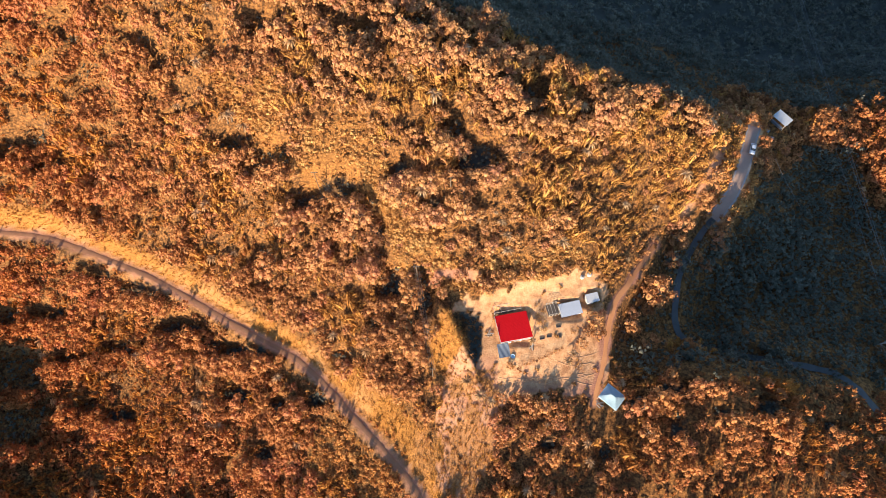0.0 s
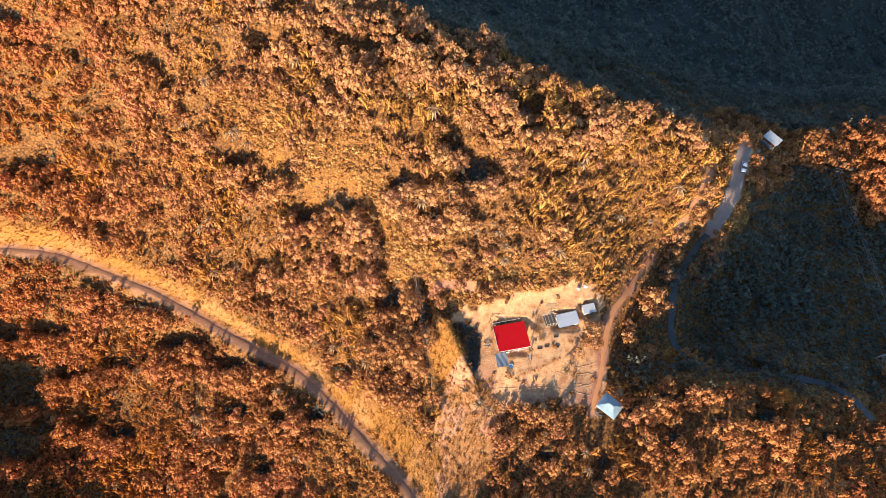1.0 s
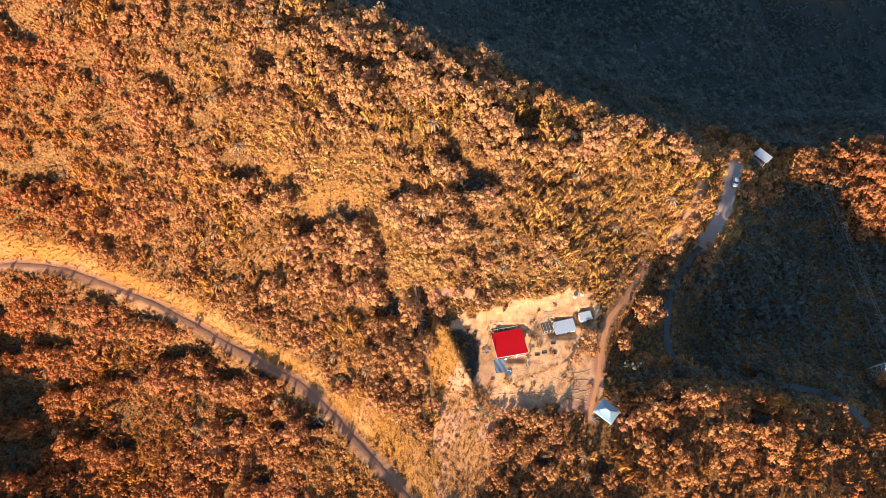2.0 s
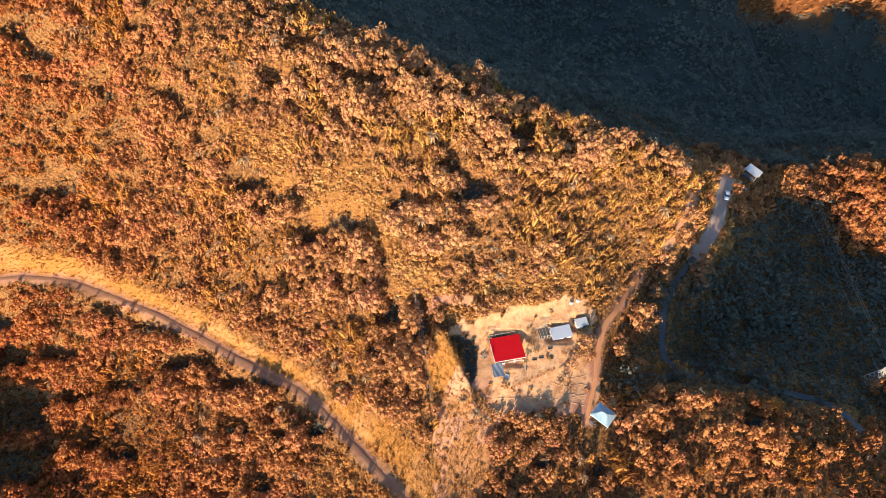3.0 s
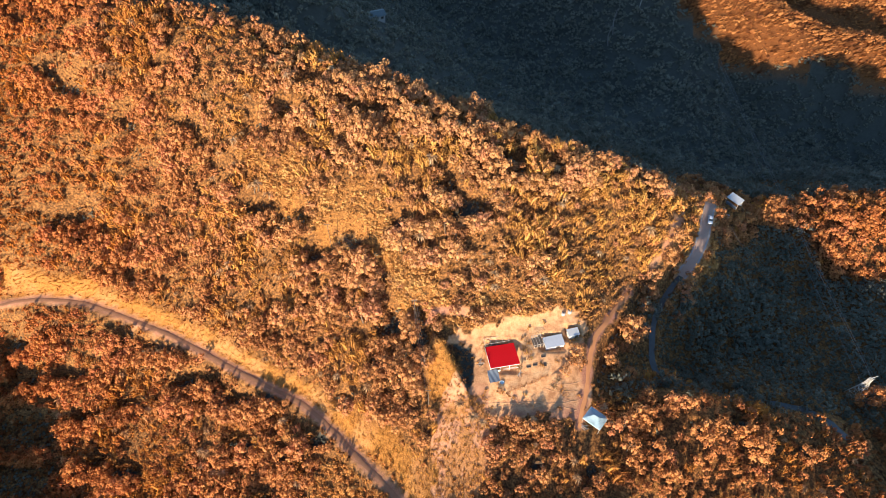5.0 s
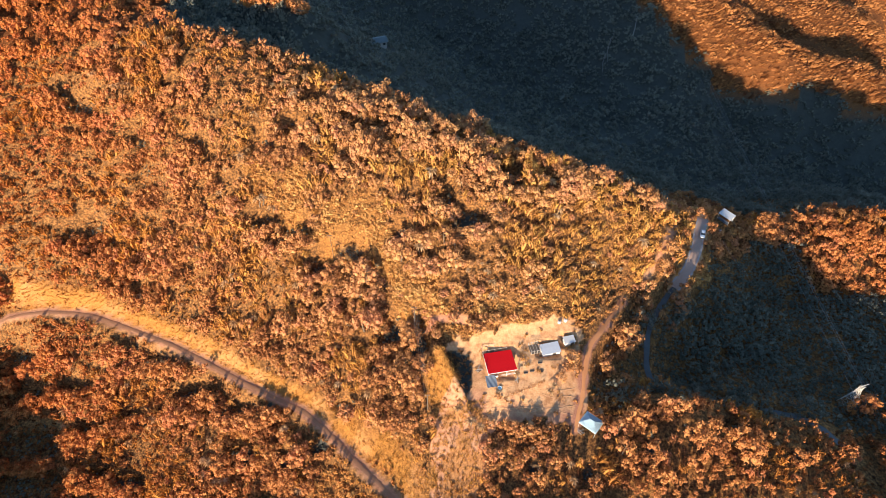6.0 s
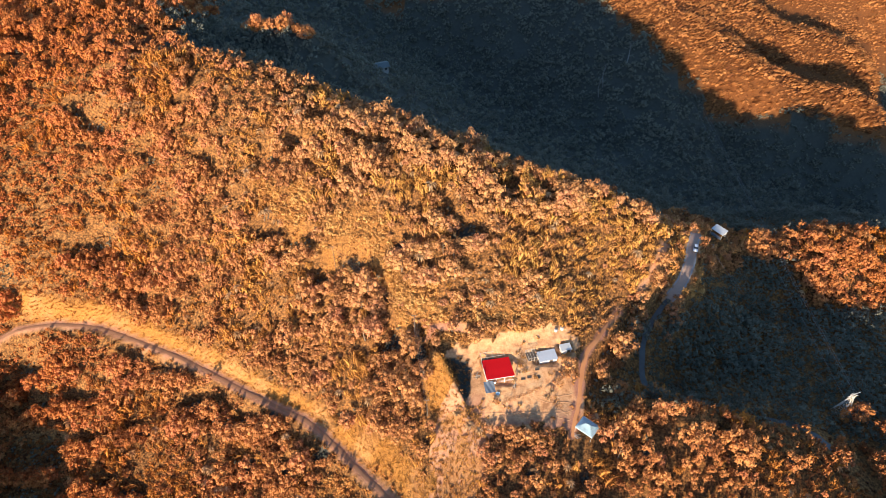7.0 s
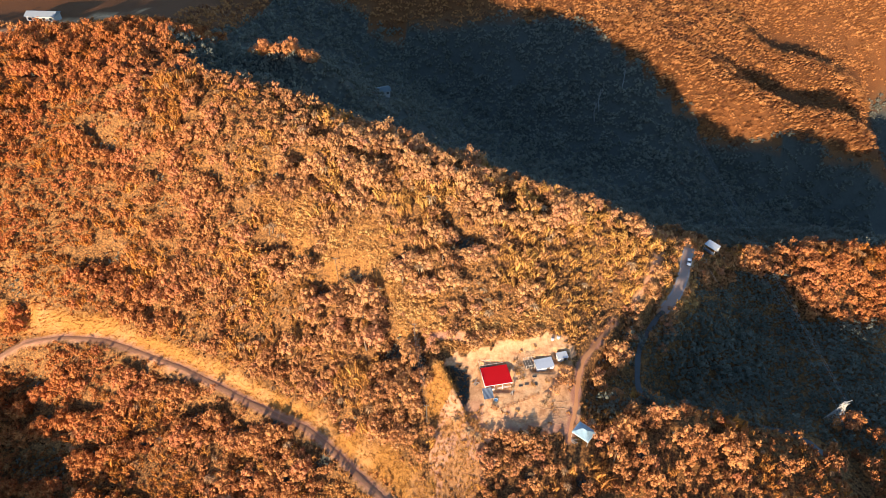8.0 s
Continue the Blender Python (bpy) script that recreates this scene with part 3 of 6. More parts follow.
def thing(name, x, y, z, turn, label, category, group=""):
    ob = new(name)
    ob.empty_display_size = 0.3
    ob.matrix_basis = pose(x, y, z, 0, 0, turn)
    return tagged(ob, label, category, group)


def part(name, bm, material, parent, label="", at=None):
    me = bpy.data.meshes.new(name)
    bm.to_mesh(me)
    bm.free()
    me.materials.append(material)
    ob = new(name, me)
    ob.parent = parent
    if at is not None:
        ob.matrix_basis = at
    return tagged(ob, label)


def box(x0, y0, z0, x1, y1, z1, bevel=0.0):
    bm = bmesh.new()
    bmesh.ops.create_cube(bm, size=1)
    for v in bm.verts:
        v.co = Vector((x0 + (v.co.x + 0.5) * (x1 - x0), y0 + (v.co.y + 0.5) * (y1 - y0), z0 + (v.co.z + 0.5) * (z1 - z0)))
    if bevel:
        bmesh.ops.bevel(bm, geom=bm.edges[:], offset=bevel, segments=1, affect="EDGES")
    return bm


def stick(a, b, r0, r1=None, sides=6):
    """A round pole from a to b."""
    a, b = Vector(a), Vector(b)
    bm = bmesh.new()
    bmesh.ops.create_cone(bm, cap_ends=True, segments=sides, radius1=r0, radius2=r0 if r1 is None else r1, depth=(b - a).length)
    bmesh.ops.transform(bm, verts=bm.verts, matrix=Matrix.Translation((a + b) / 2) @ (b - a).to_track_quat("Z", "Y").to_matrix().to_4x4())
    return bm


def merged(*parts):
    out = bmesh.new()
    for p in parts:
        me = bpy.data.meshes.new("tmp")
        p.to_mesh(me)
        p.free()
        out.from_mesh(me)
        bpy.data.meshes.remove(me)
    return out


def sheet_piece(w, d, waves, rise, thick=0.03):
    """One corrugated roofing sheet, w wide (x), d long (y), from its back edge at the origin."""
    bm = bmesh.new()
    n = waves * 4
    top, bottom = [], []
    for k in range(n + 1):
        x = w * k / n
        z = rise * math.sin(2 * math.pi * waves * k / n)
        top.append([bm.verts.new((x, y, z)) for y in (0, -d)])
        bottom.append([bm.verts.new((x, y, z - thick)) for y in (0, -d)])
    for k in range(n):
        bm.faces.new((top[k][0], top[k][1], top[k + 1][1], top[k + 1][0]))
        bm.faces.new((bottom[k][0], bottom[k + 1][0], bottom[k + 1][1], bottom[k][1]))
        for e in (0, 1):
            bm.faces.new((top[k][e], top[k + 1][e], bottom[k + 1][e], bottom[k][e]))
    for k in (0, n):
        bm.faces.new((top[k][0], top[k][1], bottom[k][1], bottom[k][0]))
    bmesh.ops.recalc_face_normals(bm, faces=bm.faces)
    return bm


def sheet_roof(parent, name, x0, y_back, z_back, width, depth, z_front, count, material, label="", waves=5, rise=0.02):
    """A lean-to roof of overlapping sheets, each a piece of its own."""
    tilt = math.degrees(math.atan2(z_front - z_back, depth))
    long = math.hypot(depth, z_front - z_back)
    w = width / count
    for k in range(count):
        part(name, sheet_piece(w + 0.04, long, waves, rise), material, parent, label, pose(x0 + k * w, y_back, z_back + (k % 2) * 0.005, -tilt, 0, 0))


def window(parent, at, w, h):
    f = part("window_frame", merged(box(-w / 2 - 0.06, -0.04, -0.06, w / 2 + 0.06, 0.04, 0), box(-w / 2 - 0.06, -0.04, h, w / 2 + 0.06, 0.04, h + 0.06),
                                    box(-w / 2 - 0.06, -0.04, 0, -w / 2, 0.04, h), box(w / 2, -0.04, 0, w / 2 + 0.06, 0.04, h)), TIMBER, parent, "", at)
    part("pane", box(-w / 2, -0.01, 0, w / 2, 0.01, h), DARK_GLASS, f, "dark window pane")
    return f


# ---------------------------------------------------------------- the yard: red-roofed house
def red_house():
    h = thing("red_roofed_house", 16.5, 44.5, 0.2, 10.5, "small open-fronted house with a bright red sheet roof on the yard", "house")
    part("floor_slab", box(-3.7, -3.9, -0.9, 3.7, 2.9, 0.12, 0.03), CONCRETE, h)
    part("back_wall", box(-3.5, 2.5, 0.12, 3.5, 2.64, 2.15), WALL_PAINT, h)
    part("side_wall", box(-3.5, -2.6, 0.12, -3.36, 2.5, 2.15), WALL_PAINT, h)
    part("side_wall", box(3.36, -0.6, 0.12, 3.5, 2.5, 2.15), WALL_PAINT, h)
    part("inner_wall", box(-3.36, -1.1, 0.12, 0.6, -0.98, 2.4), WALL_PAINT, h)
    door = part("door", box(-2.3, -1.16, 0.12, -1.45, -1.1, 2.1, 0.01), DARK_TIMBER, h, "dark timber door")
    part("door_handle", box(-1.6, -1.2, 1.05, -1.54, -1.16, 1.12), STEEL, door)
    window(h, pose(-0.3, -1.12, 1.0), 0.9, 0.9)
    for x in (-3.55, -1.2, 1.2, 3.55):
        part("post", box(x - 0.07, -3.45, 0.12, x + 0.07, -3.31, 2.72), WALL_PAINT, h, "pale painted post")
    for x in (-3.6, 3.6):
        part("roof_beam", box(x - 0.05, -3.6, 2.7, x + 0.05, -3.5, 2.84), TIMBER, h)
    part("front_beam", box(-3.7, -3.46, 2.6, 3.7, -3.32, 2.74), WALL_PAINT, h, "pale front beam")
    part("railing", merged(box(-0.4, -3.42, 0.95, 3.5, -3.34, 1.03), box(-0.4, -3.42, 0.55, 3.5, -3.34, 0.61)), WALL_PAINT, h, "pale timber railing")
    part("front_wall", box(-3.5, -3.4, 0.12, -1.25, -3.34, 0.85), WALL_PAINT, h)
    sheet_roof(h, "roof_sheet", -3.8, 3.0, 2.3, 7.6, 6.6, 2.95, 8, RED_SHEET, "", 5, 0.008)
    part("fascia", box(-3.82, -3.68, 2.7, 3.82, -3.62, 2.92), WHITE_SHEET, h, "white front fascia board")
    part("fascia", merged(box(-3.88, -3.6, 2.7, -3.82, 0, 2.84), box(-3.88, 0, 2.32, -3.82, 2.95, 2.5)), WHITE_SHEET, h, "white side fascia board")
    part("step", box(0.9, -4.5, -0.2, 2.1, -3.92, 0.02, 0.02), CONCRETE, h)
    return h


red_house()


def lean_to(x, y, turn):
    z = height(x, y)
    t = thing("tarpaulin_lean_to", x, y, z, turn, "low lean-to of faded blue-grey tarpaulin on thin poles", "shelter")
    for px, py, pz in ((-1.2, -1.5, 1.5), (1.2, -1.5, 1.5), (-1.2, 1.3, 2.0), (1.2, 1.3, 2.0)):
        part("pole", stick((px, py, -0.1), (px, py, pz), 0.035), TIMBER, t)
    bm = bmesh.new()
    bmesh.ops.create_grid(bm, x_segments=12, y_segments=14, size=1)
    for v in bm.verts:
        u, w = v.co.x, v.co.y
        v.co = Vector((u * 1.35, w * 1.6, 1.78 + 0.25 * w - 0.14 * (1 - u * u) * (1 - w * w) + 0.04 * math.sin(7 * u + 3 * w)))
    bmesh.ops.solidify(bm, geom=bm.faces[:], thickness=0.02)
    part("canopy", bm, BLUE_TARP, t, "sagging faded blue canopy")
    return t


lean_to(14.1, 38.6, 10)


def pole_frame(x, y, turn, w, d, h, bays, label):
    """An open frame of pale poles: posts, rails and cross pieces."""
    t = thing("pole_frame", x, y, min(height(x, y), height(x, y + d)) + 0.0, turn, label, "frame")
    z = t.location.z
    m = t.matrix_basis
    for k in range(bays + 1):
        px = w * k / bays
        for py in (0, d):
            g = m @ Vector((px, py, 0))
            part("post", stick((px, py, height(g.x, g.y) - z - 0.2), (px, py, h), 0.05), TIMBER, t)
        part("cross_rail", stick((px, -0.2, h + 0.03), (px, d + 0.2, h + 0.03), 0.04), TIMBER, t)
    # dark slab added to fill the dark area under the rails
    part("dark_slab", box(-0.1, 0, 0.05, w + 0.1, d, 0.3, 0.02), DARK_TIMBER, t, "dark slab filling the dark area under the rails")
    for py in (0, d):
        part("rail", stick((-0.2, py, h + 0.1), (w + 0.2, py, h + 0.1), 0.045), TIMBER, t)
    return t


pole_frame(12.3, 47.6, 11, 6.4, 1.7, 1.5, 4, "open frame of pale poles behind the red-roofed house")
pole_frame(25.2, 46.9, 13, 2.4, 2.8, 1.3, 3, "unroofed end of a pole shed with pale rails")


def long_shed():
    s = thing("pale_roofed_shed", 30.4, 48.8, 0.0, 13, "long low shed with a bleached blue-white sheet roof", "shed")
    part("back_wall", box(-2.45, 1.3, -0.1, 2.45, 1.4, 2.1), WALL_PAINT, s)
    part("side_wall", box(-2.45, -1.2, -0.1, -2.35, 1.3, 2.0), WALL_PAINT, s)
    part("side_wall", box(2.35, -1.2, -0.1, 2.45, 1.3, 2.0), WALL_PAINT, s)
    part("front_wall", box(-2.45, -1.3, -0.1, 0.4, -1.2, 1.85), WALL_PAINT, s)
    part("front_wall", box(1.4, -1.3, -0.1, 2.45, -1.2, 1.85), WALL_PAINT, s)
    part("door", box(0.45, -1.28, 0.0, 1.35, -1.22, 1.8, 0.01), DARK_TIMBER, s, "dark plank door")
    sheet_roof(s, "roof_sheet", -2.6, 1.6, 2.3, 5.2, 3.2, 1.95, 5, PALE_SHEET, "", 5, 0.004)
    part("ridge_strip", box(-2.65, 1.5, 2.31, 2.65, 1.66, 2.37, 0.01), GREY_ROOF, s, "grey capping strip")


long_shed()


def small_shed():
    s = thing("small_white_shed", 35.8, 51.5, 0.1, 14, "small white-roofed shed beside the long shed", "shed")
    part("back_wall", box(-1.4, 0.85, -0.1, 1.4, 0.93, 2.1), WALL_PAINT, s)
    part("side_wall", box(-1.4, -0.9, -0.1, -1.32, 0.85, 2.05), WALL_PAINT, s)
    part("side_wall", box(1.32, -0.9, -0.1, 1.4, 0.85, 2.05), WALL_PAINT, s)
    part("front_wall", box(-1.4, -0.98, -0.1, 0.2, -0.9, 1.9), WALL_PAINT, s)
    part("door", box(0.25, -0.96, 0, 1.1, -0.92, 1.8, 0.01), DARK_TIMBER, s, "dark plank door")
    sheet_roof(s, "roof_sheet", -1.55, 1.1, 2.35, 3.1, 2.2, 2.1, 3, WHITE_SHEET, "", 5, 0.004)


small_shed()


def water_tank(x, y, r, h, label):
    t = thing("water_tank", x, y, height(x, y), 0, label, "tank", "tanks behind the sheds")
    bm = bmesh.new()
    rings = []
    for z, k in ((0, 0.94), (0.08, 1), (h * 0.33, 1), (h * 0.36, 1.03), (h * 0.39, 1), (h * 0.66, 1), (h * 0.69, 1.03), (h * 0.72, 1), (h * 0.92, 0.98), (h, 0.8), (h * 1.07, 0.35)):
        rings.append([bm.verts.new((r * k * math.cos(a * math.pi / 10), r * k * math.sin(a * math.pi / 10), z)) for a in range(20)])
    for a, b in zip(rings, rings[1:]):
        for i in range(20):
            bm.faces.new((a[i], a[(i + 1) % 20], b[(i + 1) % 20], b[i]))
    bm.faces.new(rings[-1])
    bm.faces.new(list(reversed(rings[0])))
    part("drum", bm, PLASTIC, t)
    part("lid", stick((0, 0, h * 1.05), (0, 0, h * 1.14), r * 0.4, r * 0.36, 14), DARK_TIMBER, t, "dark round lid")
    part("pipe", merged(stick((r, 0, 0.15), (r + 0.5, 0, 0.15), 0.03), stick((r + 0.5, 0, 0.15), (r + 0.5, 0, -0.1), 0.03)), STEEL, t)
    return t


water_tank(33.5, 56.2, 0.5, 0.8, "ribbed white plastic water tank on bare earth")
water_tank(35.3, 56.9, 0.55, 0.95, "taller white plastic water tank on bare earth")


def trough(x, y, turn):
    t = thing("planting_trough", x, y, height(x, y) - 0.02, turn, "low dark timber trough on the bare yard", "trough", "troughs in the yard")
    for a in ((-0.55, -0.3, 0.55, -0.24), (-0.55, 0.24, 0.55, 0.3)):
        part("side_board", box(a[0], a[1], 0, a[2], a[3], 0.24, 0.01), DARK_TIMBER, t)
    for a in (-0.55, 0.49):
        part("end_board", box(a, -0.24, 0, a + 0.06, 0.24, 0.22, 0.01), DARK_TIMBER, t)
    part("fill", box(-0.49, -0.24, 0.0, 0.49, 0.24, 0.16), DARK_TIMBER, t, "dark damp soil")
    return t


for _p in ((27.3, 44.6, 5), (25.0, 42.3, 5), (27.6, 42.5, 100), (23.3, 41.8, 8)):
    trough(*_p)


def basin(x, y, r):
    t = thing("wash_basin", x, y, height(x, y), 0, "pale blue plastic wash tub in front of the house", "tub")
    bm = bmesh.new()
    rings = [[bm.verts.new((r * k * math.cos(a * math.pi / 8), r * k * math.sin(a * math.pi / 8), z)) for a in range(16)]
             for z, k in ((0, 0.8), (0.35, 1), (0.37, 1.05), (0.34, 0.97), (0.05, 0.77))]
    for a, b in zip(rings, rings[1:]):
        for i in range(16):
            bm.faces.new((a[i], a[(i + 1) % 16], b[(i + 1) % 16], b[i]))
    bm.faces.new(rings[-1])
    bm.faces.new(list(reversed(rings[0])))
    bmesh.ops.recalc_face_normals(bm, faces=bm.faces)
    part("tub", bm, TARP, t)
    return t


basin(16.3, 37.6, 0.5)


def board_pile(x, y, turn, count, label, seed):
    t = thing("board_pile", x, y, height(x, y), turn, label, "boards", "board piles")
    g = random.Random(seed)
    for k in range(count):
        l, a = g.uniform(0.8, 1.9), g.uniform(-40, 40)
        part("board", box(-l / 2, -0.09, 0, l / 2, 0.09, 0.05), TIMBER if k % 3 else DARK_TIMBER, t, "", pose(g.uniform(-0.5, 0.5), g.uniform(-0.5, 0.5), 0.02 + 0.06 * k, g.uniform(-3, 3), g.uniform(-3, 3), a))


board_pile(11.0, 43.0, 30, 9, "loose pile of pale boards beside the house wall", 3)
board_pile(36.4, 26.9, -20, 8, "loose pale boards beside the canopy shelter", 5)
board_pile(20.9, 39.9, 60, 6, "few loose boards in front of the house", 8)


def stake(x, y, lean):
    t = thing("plant_stake", x, y, height(x, y) - 0.05, lean * 40, "thin pale stake of a young plant row", "stake", "stakes along the plant row")
    part("cane", stick((0, 0, 0), (0.1 * lean, 0.05, 1.5), 0.04, 0.02, 5), TIMBER, t)
    bm = bmesh.new()
    for k in range(16):
        a, z = k * 2.4, 0.3 + 0.075 * k
        c, s = math.cos(a), math.sin(a)
        p = [bm.verts.new(q) for q in ((0, 0, z), (0.22 * c - 0.07 * s, 0.22 * s + 0.07 * c, z + 0.1), (0.42 * c, 0.42 * s, z), (0.22 * c + 0.07 * s, 0.22 * s - 0.07 * c, z + 0.1))]
        bm.faces.new(p)
    part("leaves", bm, LEAF_SHRUB, t, "small brown leaves")
    return t


_r = random.Random(4)
for _k in range(16):
    _u = _k / 15
    stake(17.5 + 10.5 * _u + _r.uniform(-0.2, 0.2), 34.9 + 4.4 * _u + _r.uniform(-0.25, 0.25), _r.uniform(-1, 1))


def soil_ridge(points):
    """A low ridge of turned earth along a line on the ground."""
    c = smooth_line([(x, y, 0) for x, y in points], 0.5)
    d = np.gradient(c[:, :2], axis=0)
    d /= np.linalg.norm(d, axis=1)[:, None]
    side = np.stack([-d[:, 1], d[:, 0]], 1)
    rows = []
    for u, h in ((-0.14, -0.06), (-0.05, 0.05), (0.05, 0.06), (0.14, -0.06)):
        xy = c[:, :2] + side * (u + 0.12 * ripple(c[:, 0], c[:, 1], 1.2, 31))[:, None]
        rows.append(np.column_stack([xy, ground(xy[:, 0], xy[:, 1]) + h * (1 + 0.4 * ripple(c[:, 0], c[:, 1], 0.9, 33))]))
    v = np.stack(rows, 1).reshape(-1, 3)
    i = (np.arange(len(c) - 1)[:, None] * 4 + np.arange(3)[None]).ravel()
    return tagged(mesh_object("soil_ridge", v, np.stack([i, i + 4, i + 5, i + 1], 1), SOIL_RIDGE, True), "low ridge of turned reddish earth across the lower yard", "soil ridge", "ridges in the lower yard")


for _p in ([(24, 31.6), (28, 33.2), (31, 32.6), (36.2, 34.4)], [(27, 36.6), (30.5, 35.4), (34, 36.6), (37, 36.2)], [(29, 38.6), (32, 37.4), (37.4, 39.4)], [(28, 31.4), (31.5, 34.2), (34, 33.4)], [(13, 32.8), (19, 32.6), (25, 33.2), (30, 32.2), (35, 31.4)]):
    soil_ridge(_p)


# ---------------------------------------------------------------- canopies beside the tracks
def hip_canopy(x, y, z, turn, w, d, high, material, label, sag=0.12):
    """A hipped cloth roof on four posts."""
    t = thing("canopy_shelter", x, y, z, turn, label, "shelter")
    for px, py in ((-1, -1), (1, -1), (-1, 1), (1, 1)):
        part("post", stick((px * w * 0.47, py * d * 0.47, -0.4), (px * w * 0.47, py * d * 0.47, high), 0.05), STEEL, t)
    bm = bmesh.new()
    n = 12
    g = [[None] * (n + 1) for _ in range(n + 1)]
    for i in range(n + 1):
        for j in range(n + 1):
            u, v = 2 * i / n - 1, 2 * j / n - 1
            roof = 1 - max(abs(v), max(0, (abs(u) - 0.25) / 0.75))
            g[i][j] = bm.verts.new((u * w / 2, v * d / 2, high + 1.15 * roof - sag * math.sin(math.pi * roof) + 0.03 * math.sin(9 * u + 5 * v)))
    for i in range(n):
        for j in range(n):
            bm.faces.new((g[i][j], g[i + 1][j], g[i + 1][j + 1], g[i][j + 1]))
    bmesh.ops.solidify(bm, geom=bm.faces[:], thickness=0.03)
    part("canopy", bm, material, t, "hipped cloth canopy")
    rim = [box(-w / 2, -d / 2 - 0.02, high - 0.28, w / 2, -d / 2 + 0.01, high), box(-w / 2, d / 2 - 0.01, high - 0.28, w / 2, d / 2 + 0.02, high),
           box(-w / 2 - 0.02, -d / 2, high - 0.28, -w / 2 + 0.01, d / 2, high), box(w / 2 - 0.01, -d / 2, high - 0.28, w / 2 + 0.02, d / 2, high)]
    part("valance", merged(*rim), material, t, "hanging valance")
    return t


hip_canopy(38.8, 28.4, height(38.8, 28.4) + 0.3, -40, 4.9, 4.0, 2.2, TARP, "pale cyan hipped canopy shelter beside the earth track")


def roadside_stall():
    s = thing("roadside_stall", 99.9, 111.6, -12.9, -52, "roadside stall with a flat white sheet roof", "stall")
    for px, py in ((-2.2, -1.4), (2.2, -1.4), (-2.2, 1.45), (2.2, 1.45)):
        part("post", stick((px, py, -0.5), (px, py, 2.6), 0.07), TIMBER, s)
    part("back_wall", box(-2.2, 1.4, -0.3, 2.2, 1.5, 2.5), WALL_PAINT, s)
    part("counter", box(-1.9, -1.3, -0.2, 1.9, -0.8, 0.95, 0.02), BLUE_TARP, s, "blue-grey counter")
    sheet_roof(s, "roof_sheet", -2.4, 1.65, 3.05, 4.8, 3.2, 2.7, 5, WHITE_SHEET, "", 5, 0.01)


roadside_stall()


def crate(x, y, turn, w, d, h, material, label):
    t = thing("crate", x, y, height(x, y) + 0.1, turn, label, "crate", "crates by the stall")
    part("box", box(-w / 2, -d / 2, -0.25, w / 2, d / 2, h, 0.03), material, t)
    part("lid", box(-w / 2 - 0.04, -d / 2 - 0.04, h, w / 2 + 0.04, d / 2 + 0.04, h + 0.07, 0.02), PLASTIC, t)


crate(95.2, 108.2, 20, 1.6, 1.0, 0.8, BLUE_TARP, "blue-grey crate by the roadside stall")
crate(96.9, 106.4, -15, 1.2, 1.0, 0.9, PLASTIC, "white crate by the roadside stall")


def parked_car(x, y, turn):
    c = thing("parked_car", x, y, height(x, y) + 0.16, turn, "small white parked car at the edge of the road", "car")
    c.matrix_basis = c.matrix_basis @ Matrix.Diagonal((0.82, 0.86, 0.95, 1))
    side = ((-2.15, 0.3), (-2.2, 0.72), (-1.95, 0.86), (-1.0, 0.95), (1.85, 0.92), (2.15, 0.8), (2.15, 0.3))
    top = ((-1.05, 0.93), (-0.45, 1.42), (1.0, 1.45), (1.75, 0.93))

    def prism(outline, half, inset):
        bm = bmesh.new()
        a = [bm.verts.new((x, -half + inset * (z > 1.2), z)) for x, z in outline]
        b = [bm.verts.new((x, half - inset * (z > 1.2), z)) for x, z in outline]
        bm.faces.new(a)
        bm.faces.new(list(reversed(b)))
        for k in range(len(a)):
            j = (k + 1) % len(a)
            bm.faces.new((a[j], a[k], b[k], b[j]))
        bmesh.ops.recalc_face_normals(bm, faces=bm.faces)
        bmesh.ops.bevel(bm, geom=bm.edges[:], offset=0.05, segments=2, affect="EDGES")
        return bm
    part("body", prism(side, 0.86, 0), CAR_PAINT, c)
    part("windows", prism(top, 0.78, 0.1), DARK_GLASS, c, "dark windows")
    part("roof", box(-0.42, -0.66, 1.42, 1.0, 0.66, 1.49, 0.02), CAR_PAINT, c)
    for wx in (-1.35, 1.35):
        for wy in (-0.82, 0.82):
            w = part("wheel", stick((wx, wy - 0.1, 0.31), (wx, wy + 0.1, 0.31), 0.31, None, 18), RUBBER, c, "black tyre")
            part("rim", stick((wx, wy - 0.11, 0.31), (wx, wy + 0.11, 0.31), 0.19, None, 12), STEEL, w)
    for wy in (-0.6, 0.6):
        part("headlight", box(-2.23, wy - 0.16, 0.6, -2.14, wy + 0.16, 0.74, 0.02), PLASTIC, c)
        part("tail_light", box(2.12, wy - 0.16, 0.62, 2.19, wy + 0.16, 0.78, 0.02), RED_SHEET, c, "red tail light")
    part("bumper", box(-2.26, -0.8, 0.32, -2.12, 0.8, 0.5, 0.03), RUBBER, c)
    return c


parked_car(86.7, 98.3, 70)


